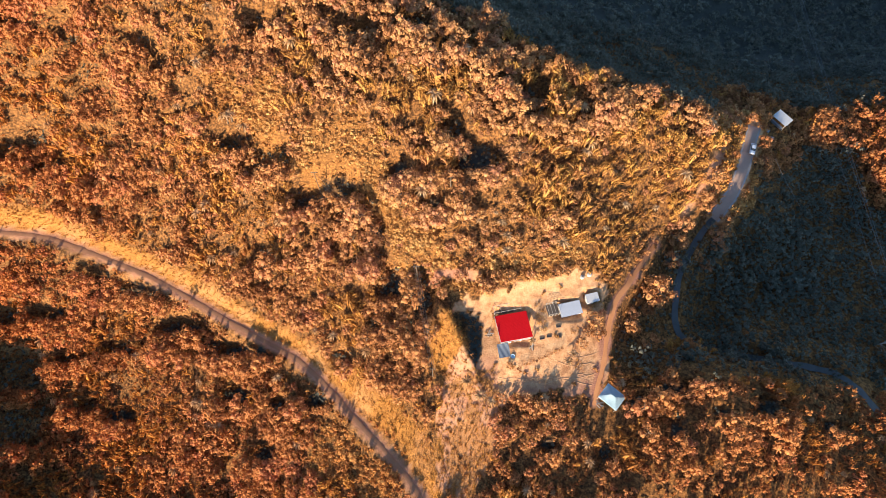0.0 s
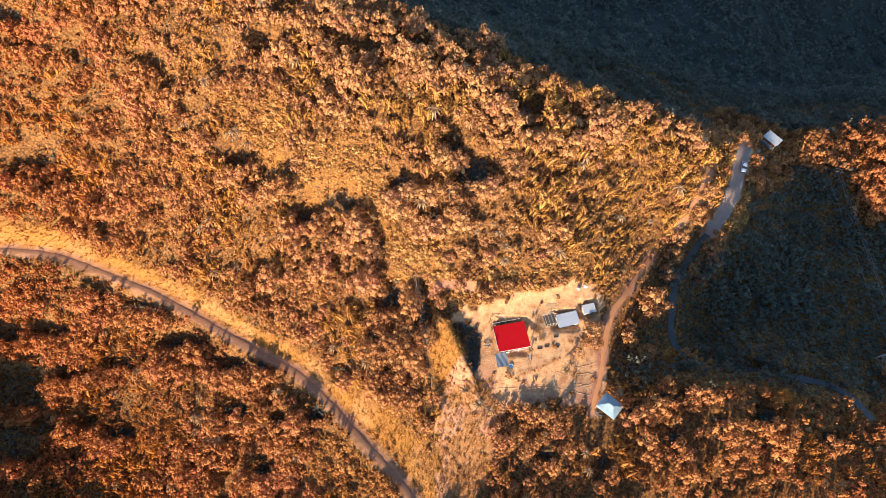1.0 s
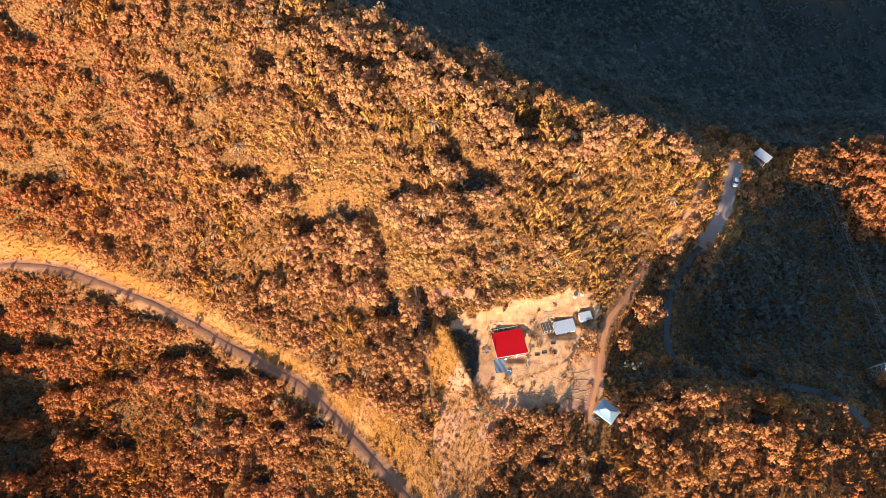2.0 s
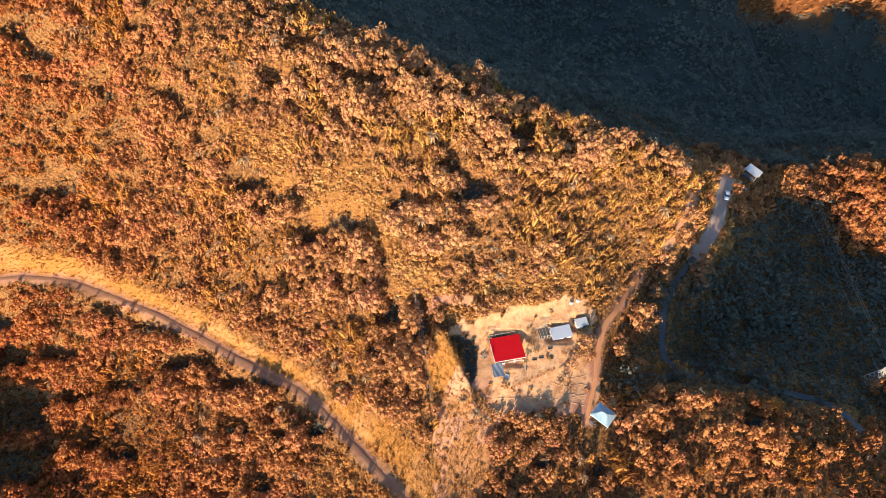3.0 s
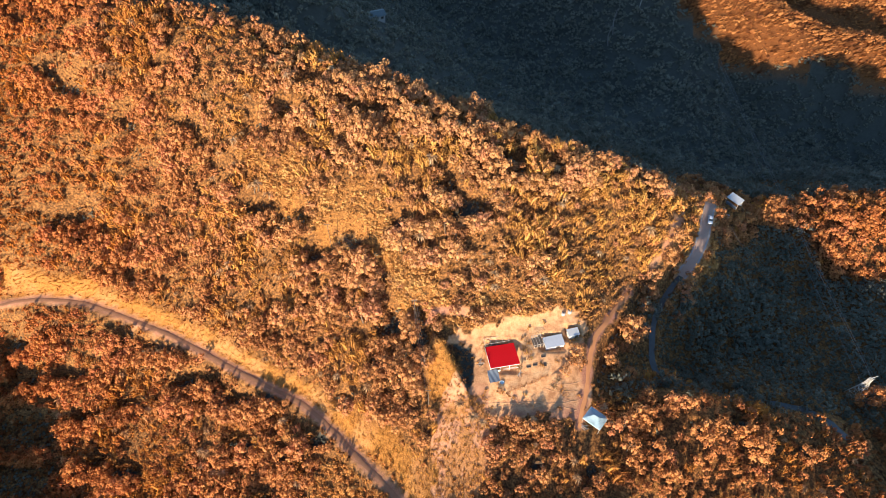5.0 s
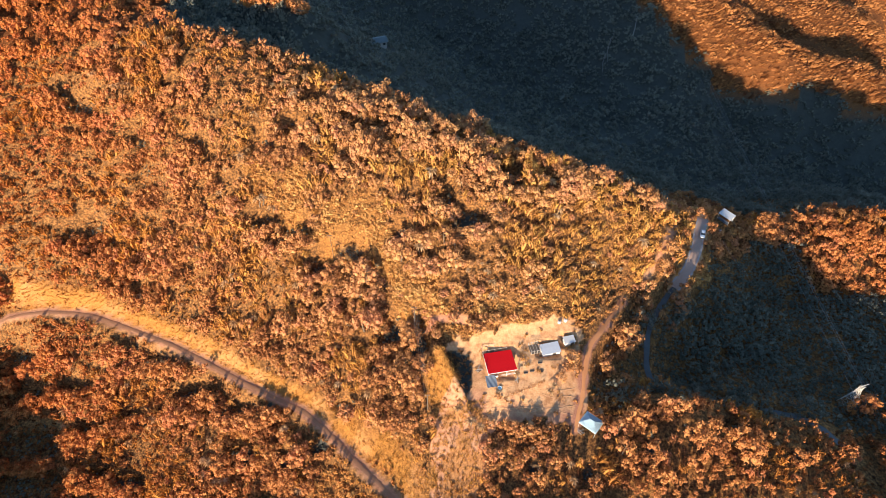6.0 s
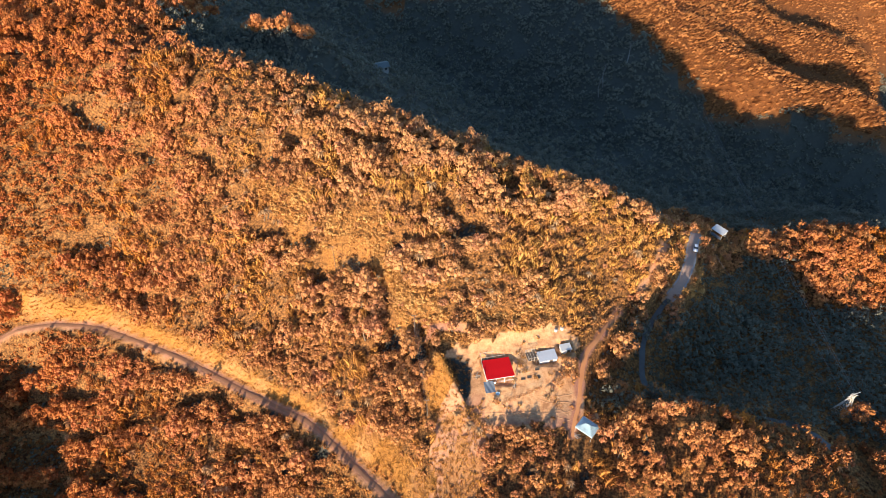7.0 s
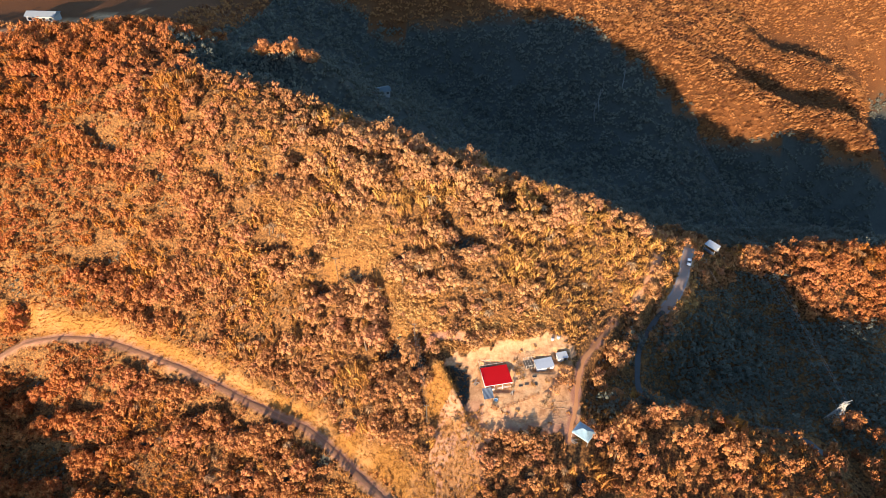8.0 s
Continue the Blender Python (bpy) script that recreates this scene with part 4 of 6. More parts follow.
# ---------------------------------------------------------------- power lines
def lattice_tower(x, y, turn, high, half):
    t = thing("lattice_tower", x, y, height(x, y), turn, "small galvanised lattice power tower on wooded ground", "tower")
    def at(z, sx, sy):
        k = half + (0.45 - half) * min(1, z / (high * 0.8))
        return Vector((sx * k, sy * k, z))
    corners = ((-1, -1), (1, -1), (1, 1), (-1, 1))
    for sx, sy in corners:
        part("leg", merged(stick(at(-0.4, sx, sy), at(high * 0.8, sx, sy), 0.09, 0.08, 5), stick(at(high * 0.8, sx, sy), at(high, sx, sy), 0.08, 0.07, 5)), STEEL, t)
    levels = [0, 0.2, 0.38, 0.54, 0.68, 0.8, 0.9, 1.0]
    for a, b in zip(levels, levels[1:]):
        for (ax, ay), (bx, by) in zip(corners, corners[1:] + corners[:1]):
            part("brace", merged(stick(at(a * high, ax, ay), at(b * high, bx, by), 0.05, None, 4), stick(at(a * high, bx, by), at(b * high, ax, ay), 0.05, None, 4),
                                 stick(at(b * high, ax, ay), at(b * high, bx, by), 0.05, None, 4)), STEEL, t)
    for z in (0.84, 1.0):
        part("cross_arm", merged(stick((-2.4, 0, z * high), (2.4, 0, z * high), 0.09, None, 5), stick((-2.4, 0, z * high), (0, 0, z * high + 0.5), 0.05, None, 4),
                                 stick((2.4, 0, z * high), (0, 0, z * high + 0.5), 0.05, None, 4)), STEEL, t)
    return t


TOWER = (119.2, 45.2)
lattice_tower(*TOWER, 20, 10.0, 1.9)


def cable(a, b, sag, r, label, group):
    """A hanging conductor between two points."""
    n = 28
    a, b = Vector(a), Vector(b)
    bm = bmesh.new()
    rings = []
    for k in range(n + 1):
        u = k / n
        p = a.lerp(b, u) - Vector((0, 0, 4 * sag * u * (1 - u)))
        rings.append([bm.verts.new(p + Vector((r * math.cos(q), 0.3 * r * math.cos(q), r * math.sin(q)))) for q in (0.5, 2.6, 4.7)])
    for p, q in zip(rings, rings[1:]):
        for i in range(3):
            bm.faces.new((p[i], p[(i + 1) % 3], q[(i + 1) % 3], q[i]))
    me = bpy.data.meshes.new("cable")
    bm.to_mesh(me)
    bm.free()
    me.materials.append(CABLE)
    return tagged(new("cable", me), label, "cable", group)


_tz = height(*TOWER)
for _o, _h in ((-2.2, 8.4), (2.2, 8.4), (0.0, 10.4)):
    cable((TOWER[0] + _o * 0.94, TOWER[1] + _o * 0.34, _tz + _h), (143.7 + _o, 347.6, -53 + _h * 0.3), 3.0, 0.036, "long grey conductor spanning the shaded valley", "tower conductors")
for _o in (-0.5, 0.0, 0.5):
    cable((-31 + _o, 79 + _o, 14.5), (-6.2 + _o, 56.5 + _o, 10.2), 0.8, 0.014, "thin overhead wire above the hillside", "wires on the poles")
    cable((-6.2 + _o, 56.5, 10.2), (-2.4 + _o, 34, 3.5), 0.6, 0.014, "thin overhead wire beside the yard", "wires on the poles")


def wire_pole(x, y, high):
    t = thing("wire_pole", x, y, height(x, y), 0, "weathered timber pole with a cross arm carrying wires", "pole", "wire poles")
    part("mast", stick((0, 0, -0.5), (0, 0, high), 0.11, 0.08, 8), DARK_TIMBER, t)
    part("cross_arm", box(-0.75, -0.06, high - 0.3, 0.75, 0.06, high - 0.16), DARK_TIMBER, t)
    for o in (-0.5, 0.0, 0.5):
        part("insulator", stick((o, 0, high - 0.16), (o, 0, high + 0.04), 0.05, 0.04, 8), PLASTIC, t)


wire_pole(-6.2, 56.5, 10.2 - height(-6.2, 56.5))
wire_pole(-31, 79, 14.5 - height(-31, 79))
wire_pole(-2.4, 34, 3.5 - height(-2.4, 34))
cable((92.2, 94.8, -5.5), (99.5, 82, -11), 0.5, 0.03, "single overhead wire running down from the road", "road wires")


# ---------------------------------------------------------------- far buildings
def far_house(x, y, turn, w, d, h, roof, label, windows):
    z = height(x, y)
    b = thing("far_house", x, y, z, turn, label, "house")
    part("wall", box(-w / 2, -d / 2, -1.5, w / 2, d / 2, h), CONCRETE, b)
    bm = bmesh.new()
    o, r = 0.6, d * 0.22
    p = [bm.verts.new(q) for q in ((-w / 2 - o, -d / 2 - o, h - 0.15), (w / 2 + o, -d / 2 - o, h - 0.15), (w / 2 + o, d / 2 + o, h - 0.15), (-w / 2 - o, d / 2 + o, h - 0.15), (-w / 2 - o, 0, h + r), (w / 2 + o, 0, h + r))]
    for f in ((0, 1, 5, 4), (2, 3, 4, 5), (1, 2, 5), (3, 0, 4), (3, 2, 1, 0)):
        bm.faces.new([p[k] for k in f])
    part("roof", bm, roof, b, "pitched sheet roof")
    for k in range(windows):
        window(b, pose(-w / 2 + w * (k + 0.5) / windows, -d / 2 - 0.01, h * 0.35), w / windows * 0.5, h * 0.4)
    part("door", box(-0.5, d / 2, -0.1, 0.5, d / 2 + 0.06, 2.05), DARK_TIMBER, b)


far_house(-179, 222, -4, 13, 5.5, 3.0, GREY_ROOF, "long low house with a grey roof on the far field", 4)
far_house(-28, 214, 20, 7, 4.6, 2.6, DULL_ROOF, "house with a dull bluish roof in the shaded valley", 3)

# ---------------------------------------------------------------- plants: shapes
rng = np.random.default_rng(7)


def kites(base, way, up, long, wide, droop, g):
    """Folded leaves: four corners, two triangles each. way: pointing direction; up: the face's normal, roughly."""
    way = way / np.linalg.norm(way, axis=1)[:, None]
    side = np.cross(way, up)
    side /= np.linalg.norm(side, axis=1)[:, None] + 1e-9
    nrm = np.cross(side, way)
    mid = base + way * (long * 0.5)[:, None] + nrm * (0.12 * long)[:, None]
    tip = base + way * long[:, None] - np.array([0, 0, 1.0]) * (droop * long)[:, None]
    v = np.stack([base, mid + side * (wide / 2)[:, None], tip, mid - side * (wide / 2)[:, None]], 1).reshape(-1, 3)
    i = np.arange(len(base))[:, None] * 4
    f = np.concatenate([i + np.array([[0, 1, 2]]), i + np.array([[0, 2, 3]])], 1).reshape(-1, 3)
    return v, f


def blades(base, way, up, long, wide, g):
    """Small three-cornered leaf sprays, one triangle each."""
    way = way / np.linalg.norm(way, axis=1)[:, None]
    side = np.cross(way, up)
    side /= np.linalg.norm(side, axis=1)[:, None] + 1e-9
    v = np.stack([base - side * (wide / 2)[:, None], base + side * (wide / 2)[:, None], base + way * long[:, None]], 1).reshape(-1, 3)
    return v, np.arange(len(base) * 3).reshape(-1, 3)


def joined(pieces):
    v, f, n = [], [], 0
    for a, b in pieces:
        v.append(a)
        f.append(b + n)
        n += len(a)
    return np.concatenate(v), np.concatenate(f)


def rough_ball(centre, r, g, squash=0.85):
    """A small uneven twelve-cornered lump: the dense inside of a crown."""
    t = (1 + 5 ** 0.5) / 2
    p = np.array([(-1, t, 0), (1, t, 0), (-1, -t, 0), (1, -t, 0), (0, -1, t), (0, 1, t), (0, -1, -t), (0, 1, -t), (t, 0, -1), (t, 0, 1), (-t, 0, -1), (-t, 0, 1)])
    p = p / np.linalg.norm(p, axis=1)[:, None] * (r * g.uniform(0.8, 1.1, 12))[:, None] * np.array([1, 1, squash])
    f = np.array([(0, 11, 5), (0, 5, 1), (0, 1, 7), (0, 7, 10), (0, 10, 11), (1, 5, 9), (5, 11, 4), (11, 10, 2), (10, 7, 6), (7, 1, 8), (3, 9, 4), (3, 4, 2), (3, 2, 6), (3, 6, 8), (3, 8, 9), (4, 9, 5), (2, 4, 11),
                  (6, 2, 10), (8, 6, 7), (9, 8, 1)])
    return p + centre, f


def small_lump(centre, size, g):
    """A rough six-cornered lump, half-axes in size."""
    p = np.array([(1, 0, 0), (-1, 0, 0), (0, 1, 0), (0, -1, 0), (0, 0, 1), (0, 0, -1)]) * np.asarray(size) * g.uniform(0.85, 1.15, (6, 1)) * 1.1
    return p + centre, np.array([(0, 2, 4), (2, 1, 4), (1, 3, 4), (3, 0, 4), (2, 0, 5), (1, 2, 5), (3, 1, 5), (0, 3, 5)])


def crown(g, radius, high, lumps, leaves, size, folded=True):
    """A lumpy crown of leaf sprays round several boughs; the crown's base stands at high."""
    out = []
    c = []
    for k in range(lumps):
        a, d = k * 2.4 + g.uniform(-0.4, 0.4), radius * (0.0 if k == 0 else g.uniform(0.5, 0.85))
        c.append((d * math.cos(a), d * math.sin(a), high + radius * (0.8 if k == 0 else g.uniform(0.05, 0.75)), radius * g.uniform(0.28, 0.46)))
    each = leaves // lumps
    for x, y, z, r in c:
        o = np.array([x, y, z])
        out.append(rough_ball(o, r * 0.6, g) if folded else small_lump(o, (r * 0.62, r * 0.62, r * 0.56), g))
        n = g.normal(size=(each * 2, 3))
        n[:, 2] = np.where(n[:, 2] < -0.3, -n[:, 2], n[:, 2])
        n /= np.linalg.norm(n, axis=1)[:, None]
        p = o + n * (r * g.uniform(0.76, 1.1, len(n)))[:, None]
        keep = np.ones(len(n), bool)
        for qx, qy, qz, qr in c:
            if (qx, qy, qz) != (x, y, z):
                keep &= np.linalg.norm(p - np.array([qx, qy, qz]), axis=1) > qr * 0.7
        p, n = p[keep][:each], n[keep][:each]
        way = np.cross(n, g.normal(size=n.shape)) + n * g.uniform(0.0, 0.9, (len(n), 1)) + np.array([0, 0, -0.1])
        s = size * g.uniform(0.6, 1.45, len(p))
        face, root = n + g.normal(size=n.shape) * 0.48, p - 0.4 * s[:, None] * way / np.linalg.norm(way, axis=1)[:, None]
        if folded:
            out.append(kites(root, way, face, s, s * g.uniform(0.45, 0.75, len(p)), np.full(len(p), 0.15), g))
        else:
            out.append(blades(root, way, face, s, s * g.uniform(0.55, 0.95, len(p)), g))
    return joined(out)


def reed(g, h, fat, each, size, folded=False):
    """One tall cane whose full plume nods over to one side, closely set with small leaves."""
    a = g.uniform(0, 6.28)
    d, nod = np.array([math.cos(a), math.sin(a), 0]), h * g.uniform(0.25, 0.6)
    side = np.array([-d[1], d[0], 0])

    def stem(u):
        return d * (nod * u ** 2.4)[:, None] + np.array([0, 0, 1.0]) * (h * (1.38 * u - 0.42 * u ** 3) / 0.96)[:, None]

    def girth(u):
        return fat * np.sin(math.pi * np.clip(0.1 + 0.86 * (u - 0.25) / 0.75, 0, 1)) ** 0.8

    def ring(u, ang, r):
        way = stem(u + 0.02) - stem(u - 0.02)
        way /= np.linalg.norm(way, axis=1)[:, None]
        n = np.cos(ang)[:, None] * side + np.sin(ang)[:, None] * np.cross(way, side)
        return stem(u) + n * r[:, None], n, way
    m, cuts = (5, (0.3, 0.55, 0.8, 0.97)) if folded else (4, (0.3, 0.6, 0.95))
    us = np.repeat(np.array(cuts), m)
    core, _, _ = ring(us, np.tile(np.arange(m) * 2 * math.pi / m, len(cuts)), girth(us) * g.uniform(0.32, 0.6, len(us)))
    f = [(m * i + k, m * i + (k + 1) % m, m * i + m + (k + 1) % m) for i in range(len(cuts) - 1) for k in range(m)] + [(m * i + k, m * i + m + (k + 1) % m, m * i + m + k) for i in range(len(cuts) - 1) for k in range(m)]
    e = len(us) - m
    out = [(core, np.array(f + [(e, e + k, e + k + 1) for k in range(1, m - 1)]))]
    u = g.uniform(0.26, 1.0, each)
    p, n, way = ring(u, g.uniform(0, 6.28, each), girth(u) * g.uniform(0.6, 1.15, each))
    s = size * g.uniform(0.7, 1.4, each)
    lay = way + n * 0.45 + g.normal(size=n.shape) * 0.35
    face = n + g.normal(size=n.shape) * 0.6
    out.append(kites(p, lay, face, s, s * g.uniform(0.35, 0.55, each), np.full(each, 0.1), g) if folded else blades(p, lay, face, s, s * g.uniform(0.5, 0.75, each), g))
    foot = side * 0.05
    out.append((np.array([-foot + [0, 0, -0.4], foot + [0, 0, -0.4], stem(np.array([0.4]))[0]]), np.array([[0, 1, 2]])))
    return joined(out)


def reeds(g, radius, high, plumes, each, size):
    """A clump of reeds."""
    out = []
    for k in range(plumes):
        a, d = k * 2.4 + g.uniform(-0.5, 0.5), radius * (0.0 if k == 0 else g.uniform(0.55, 1.2))
        v, f = reed(g, high * g.uniform(0.7, 1.1), radius * g.uniform(0.38, 0.54), each, size)
        out.append((v + [d * math.cos(a), d * math.sin(a), 0], f))
    return joined(out)


def star(g, leaves, long, wide, high, steps=3):
    """A rosette of long arching leaves on a stem."""
    out = []
    for k in range(leaves):
        out.append(long_leaf(long * g.uniform(0.75, 1.15), wide * g.uniform(0.8, 1.2), k * 2.4 + g.uniform(-0.25, 0.25), g.uniform(0.25, 0.8), high, steps))
    return joined(out)


def long_leaf(long, wide, turn, lift, high, steps=3):
    u = np.linspace(0, 1, steps + 1)
    r, z = long * (u * 0.95), high + long * (lift * u - (0.45 + 0.5 * lift) * u * u)
    w = wide / 2 * np.array([0.35, 1.0, 0.85, 0.12])[:steps + 1]
    d, s = np.array([math.cos(turn), math.sin(turn), 0]), np.array([-math.sin(turn), math.cos(turn), 0])
    mid = d * r[:, None] + np.array([0, 0, 1.0]) * z[:, None]
    v = np.concatenate([mid - s * w[:, None] + np.array([0, 0, 0.8]) * w[:, None], mid, mid + s * w[:, None] + np.array([0, 0, 0.8]) * w[:, None]])
    n, f = steps + 1, []
    for k in range(steps):
        for a in (0, n):
            f += [(k + a, k + 1 + a, k + 1 + a + n), (k + a, k + 1 + a + n, k + a + n)]
    return v, np.array(f)


def tuft(g, blades, long):
    a, t = g.uniform(0, 6.28, blades), g.uniform(0.2, 0.9, blades)
    base = np.stack([np.cos(a), np.sin(a), np.zeros(blades)], 1) * 0.12
    way = np.stack([np.cos(a) * t, np.sin(a) * t, np.ones(blades)], 1)
    s = long * g.uniform(0.6, 1.2, blades)
    return kites(base, way, np.stack([-np.cos(a), -np.sin(a), t], 1), s, s * 0.14, np.full(blades, 0.12), g)


def trunk_shape(g, high, r, limbs, spread):
    """A tapered, slightly bent trunk with limbs."""
    out, n = [], 6
    bend = g.uniform(-0.12, 0.12, 2)

    def tube(p0, p1, r0, r1):
        d = p1 - p0
        d = d / np.linalg.norm(d)
        e = np.cross(d, [0.3, 1.0, 0.1])
        e /= np.linalg.norm(e)
        q = np.cross(d, e)
        ang = np.arange(n) * 2 * math.pi / n
        ring = np.cos(ang)[:, None] * e + np.sin(ang)[:, None] * q
        f = [(k, (k + 1) % n, (k + 1) % n + n) for k in range(n)] + [(k, (k + 1) % n + n, k + n) for k in range(n)]
        out.append((np.concatenate([p0 + ring * r0, p1 + ring * r1]), np.array(f)))
    mid, top = np.array([bend[0] * high, bend[1] * high, high * 0.5]), np.array([bend[0] * 0.6 * high, bend[1] * 1.4 * high, high])
    tube(np.array([0, 0, -0.5]), mid, r * 1.25, r)
    tube(mid, top, r, r * 0.6)
    for k in range(limbs):
        a = k * 2.4 + g.uniform(-0.4, 0.4)
        tube(top - [0, 0, high * 0.12 * (k % 3)], top + np.array([math.cos(a) * spread, math.sin(a) * spread, spread * g.uniform(0.3, 0.8)]), r * 0.5, r * 0.2)
    return joined(out)


# ---------------------------------------------------------------- plants: where they grow
def open_ground(x, y):
    """Where no bush stands: yard, lane, verge, tracks, road, buildings."""
    bare, grass, _ = open_masks(x, y)
    dl, _, _ = along(LANE_LINE, x, y)
    dt, _, _ = along(TRACK_LINE, x, y)
    dr, _, _ = along(ROAD_LINE, x, y)
    do, _, _ = along(SHADED_ROAD_LINE, x, y)
    shut = ((bare > 0.4) & ~((dt < 2.2) & (y > 58))) | (grass > 0.55) | (dl < np.where(y > np.interp(x, [p[0] for p in LANE_LINE], [p[1] for p in LANE_LINE]), 2.3, 2.0)) | (dt < np.where(y > 57, 0.4, 1.4)) | (dr < 2.0) | ((do < 1.2) & ((x < 62) | (x > 88) | (y > 50)))
    for cx, cy, r in ((101, 113.4, 5.0), (38.8, 28.4, 3.6), (37.6, 24.5, 3.2), (36.4, 21, 2.6), (119.2, 45.2, 2.6), (-179, 222, 9), (-28, 214, 6.5), (97, 108, 2)):
        shut |= np.hypot(x - cx, y - cy) < r
    shut |= inside(MOUND, x + 0.8 * ripple(x, y, 3, 93), y)
    shut |= (y > 213) & (x < -118)  # the open field round the far house
    return shut


def scatter(x0, x1, y0, y1, step, g):
    nx, ny = int((x1 - x0) / step), int((y1 - y0) / step)
    x, y = np.meshgrid(x0 + (np.arange(nx) + 0.5) * step, y0 + (np.arange(ny) + 0.5) * step)
    x = x + g.uniform(-0.48, 0.48, x.shape) * step + (np.arange(ny) % 2)[:, None] * step * 0.5
    y = y + g.uniform(-0.48, 0.48, y.shape) * step
    return x.ravel(), y.ravel()


def grown(name, shapes, x, y, scale, turn, material, label, category, sink=0.1, stretch=None):
    """Many plants joined into one mesh: the parts of a wood that nobody could count."""
    z = ground(x, y) - sink
    pick = (hashed(x, y, 3) * len(shapes)).astype(int)
    verts, faces, tones, n = [], [], [], 0
    for k, (v, f) in enumerate(shapes):
        m = pick == k
        if not m.any():
            continue
        c, s = np.cos(turn[m]), np.sin(turn[m])
        sc = scale[m][:, None]
        st = sc if stretch is None else sc * stretch[m][:, None]
        px = (c[:, None] * v[None, :, 0] - s[:, None] * v[None, :, 1]) * sc + x[m][:, None]
        py = (s[:, None] * v[None, :, 0] + c[:, None] * v[None, :, 1]) * sc + y[m][:, None]
        pz = v[None, :, 2] * st + z[m][:, None]
        verts.append(np.stack([px, py, pz], 2).reshape(-1, 3))
        faces.append((f[None] + (np.arange(m.sum()) * len(v))[:, None, None]).reshape(-1, 3) + n)
        tones.append(np.repeat(hashed(x[m], y[m], 9), len(v)))
        n += len(verts[-1])
    ob = mesh_object(name, np.concatenate(verts), np.concatenate(faces), material)
    ob.data.attributes.new("tone", "FLOAT", "POINT").data.foreach_set("value", np.concatenate(tones).astype(np.float32))
    return tagged(ob, label, category, kind="stuff")


TREE_SHAPES = [crown(rng, 2.0, 1.1, 10, 330, 0.31, False) for _ in range(6)]
REED_SHAPES = [reeds(rng, 1.45, 3.0, 6, 36, 0.36) for _ in range(6)]
BIG_TREE_SHAPES = [crown(rng, 2.0, 1.1, 14, 520, 0.29, False) for _ in range(4)]
SHRUB_SHAPES = [crown(rng, 1.2, -0.2, 4, 110, 0.38, False) for _ in range(5)]
STAR_SHAPES = [star(rng, 14, 1.35, 0.26, 2.0) for _ in range(4)]
TUFT_SHAPES = [tuft(rng, 7, 0.75) for _ in range(4)]
FAR_TREE_SHAPES = [crown(rng, 1.6, 0.3, 4, 26, 0.6, False) for _ in range(5)]
VALLEY_TREE_SHAPES = [crown(rng, 1.9, 0.5, 4, 30, 0.6, False) for _ in range(5)]
DARK_TREE_SHAPES = [crown(rng, 2.0, 0.8, 5, 36, 0.54, False) for _ in range(5)]
LIGHTER = {"woodland": [crown(rng, 2.0, 1.1, 7, 92, 0.53, False) for _ in range(6)], "reed_thicket": [reeds(rng, 1.45, 2.8, 4, 16, 0.5) for _ in range(6)]}
BIG_TREES = [(-29, 76.8, 1.8), (-24.5, 77, 1.7), (-18, 66.3, 1.8), (21, 90.4, 1.7), (-29, 109, 1.7), (-8, 58, 1.6), (-7.6, 53, 1.8), (-7.4, 48, 1.7), (-7.2, 43, 1.6), (-6, 38, 1.4), (-57, 31.4, 1.6), (-18, 103, 1.6), (14, 104, 1.9), (18, 93, 1.5),
             (38, 90, 1.6), (30, 84, 1.5), (-36, 88, 1.6), (-64, 96, 1.6), (63, 18, 1.6), (45, 20, 1.2), (56, 29, 1.2), (59, 28.4, 1.0), (62, 28, 1.2), (65, 28, 1.1)]
_bx, _by = scatter(-110, 82, 15, 130, 5.4, rng)
_k = (land(TREE_LAND, _bx, _by) + 0.25 * ripple(_bx, _by, 4, 91) < 1) & (hollow_depth(_bx, _by) > 1.3)
BIG_TREES += [(float(p), float(q), float(r)) for p, q, r in zip(_bx[_k], _by[_k], rng.uniform(1.35, 2.0, int(_k.sum())))]
for _cx, _cy, _a, _b in HOLLOWS:
    for _u in np.arange(-_a * 0.9, _a * 0.91, 2.6):
        BIG_TREES.append((_cx + float(_u), _cy - _b - 1.2, (1.4 if _cy > 75 else 1.15 if _cx > 42 and _cy < 36 else 1.6) + 0.2 * math.sin(_cx + 3 * _u)))
# low light scrub instead of woods (x, y, half-widths)
SCRUB = [(-24, 86.5, 10, 6), (-15, 77.5, 6, 4), (-5, 65, 6, 4), (-44, 96, 6, 7), (-1, 58.5, 6, 3), (4, 53.6, 6, 1.6), (17, 57.5, 9, 2.6), (31, 60.5, 6, 2), (-28, 18.5, 7, 6), (-16, 12, 6, 5), (-60, 41, 5, 4), (82.5, 87, 4.5, 9), (89, 106, 5, 6)]


def scrub(x, y):
    near_it = np.full(np.shape(x), 9.0)
    for cx, cy, a, b in SCRUB:
        near_it = np.minimum(near_it, np.hypot((x - cx) / a, (y - cy) / b))
    strip = along([(*p, 0) for p in GRASS_STRIP], x, y)[0]
    return (near_it + 0.3 * ripple(x, y, 4, 61) < 1.0) | (strip + 1.2 * ripple(x, y, 5, 67) < 2.6)


def hollow(x, y):
    return hollow_depth(x, y) + 0.2 * ripple(x, y, 2.5, 63) < 1


_grass = floor_ob.data.attributes["grass"]
_old = np.zeros(GX.size, np.float32)
_grass.data.foreach_get("value", _old)
_grass.data.foreach_set("value", np.maximum(_old, 0.3 * scrub(GX.ravel(), GY.ravel())).astype(np.float32))


def in_view(x, y):
    return (x > -156 - 0.12 * y) & (x < 114 + 0.54 * y)


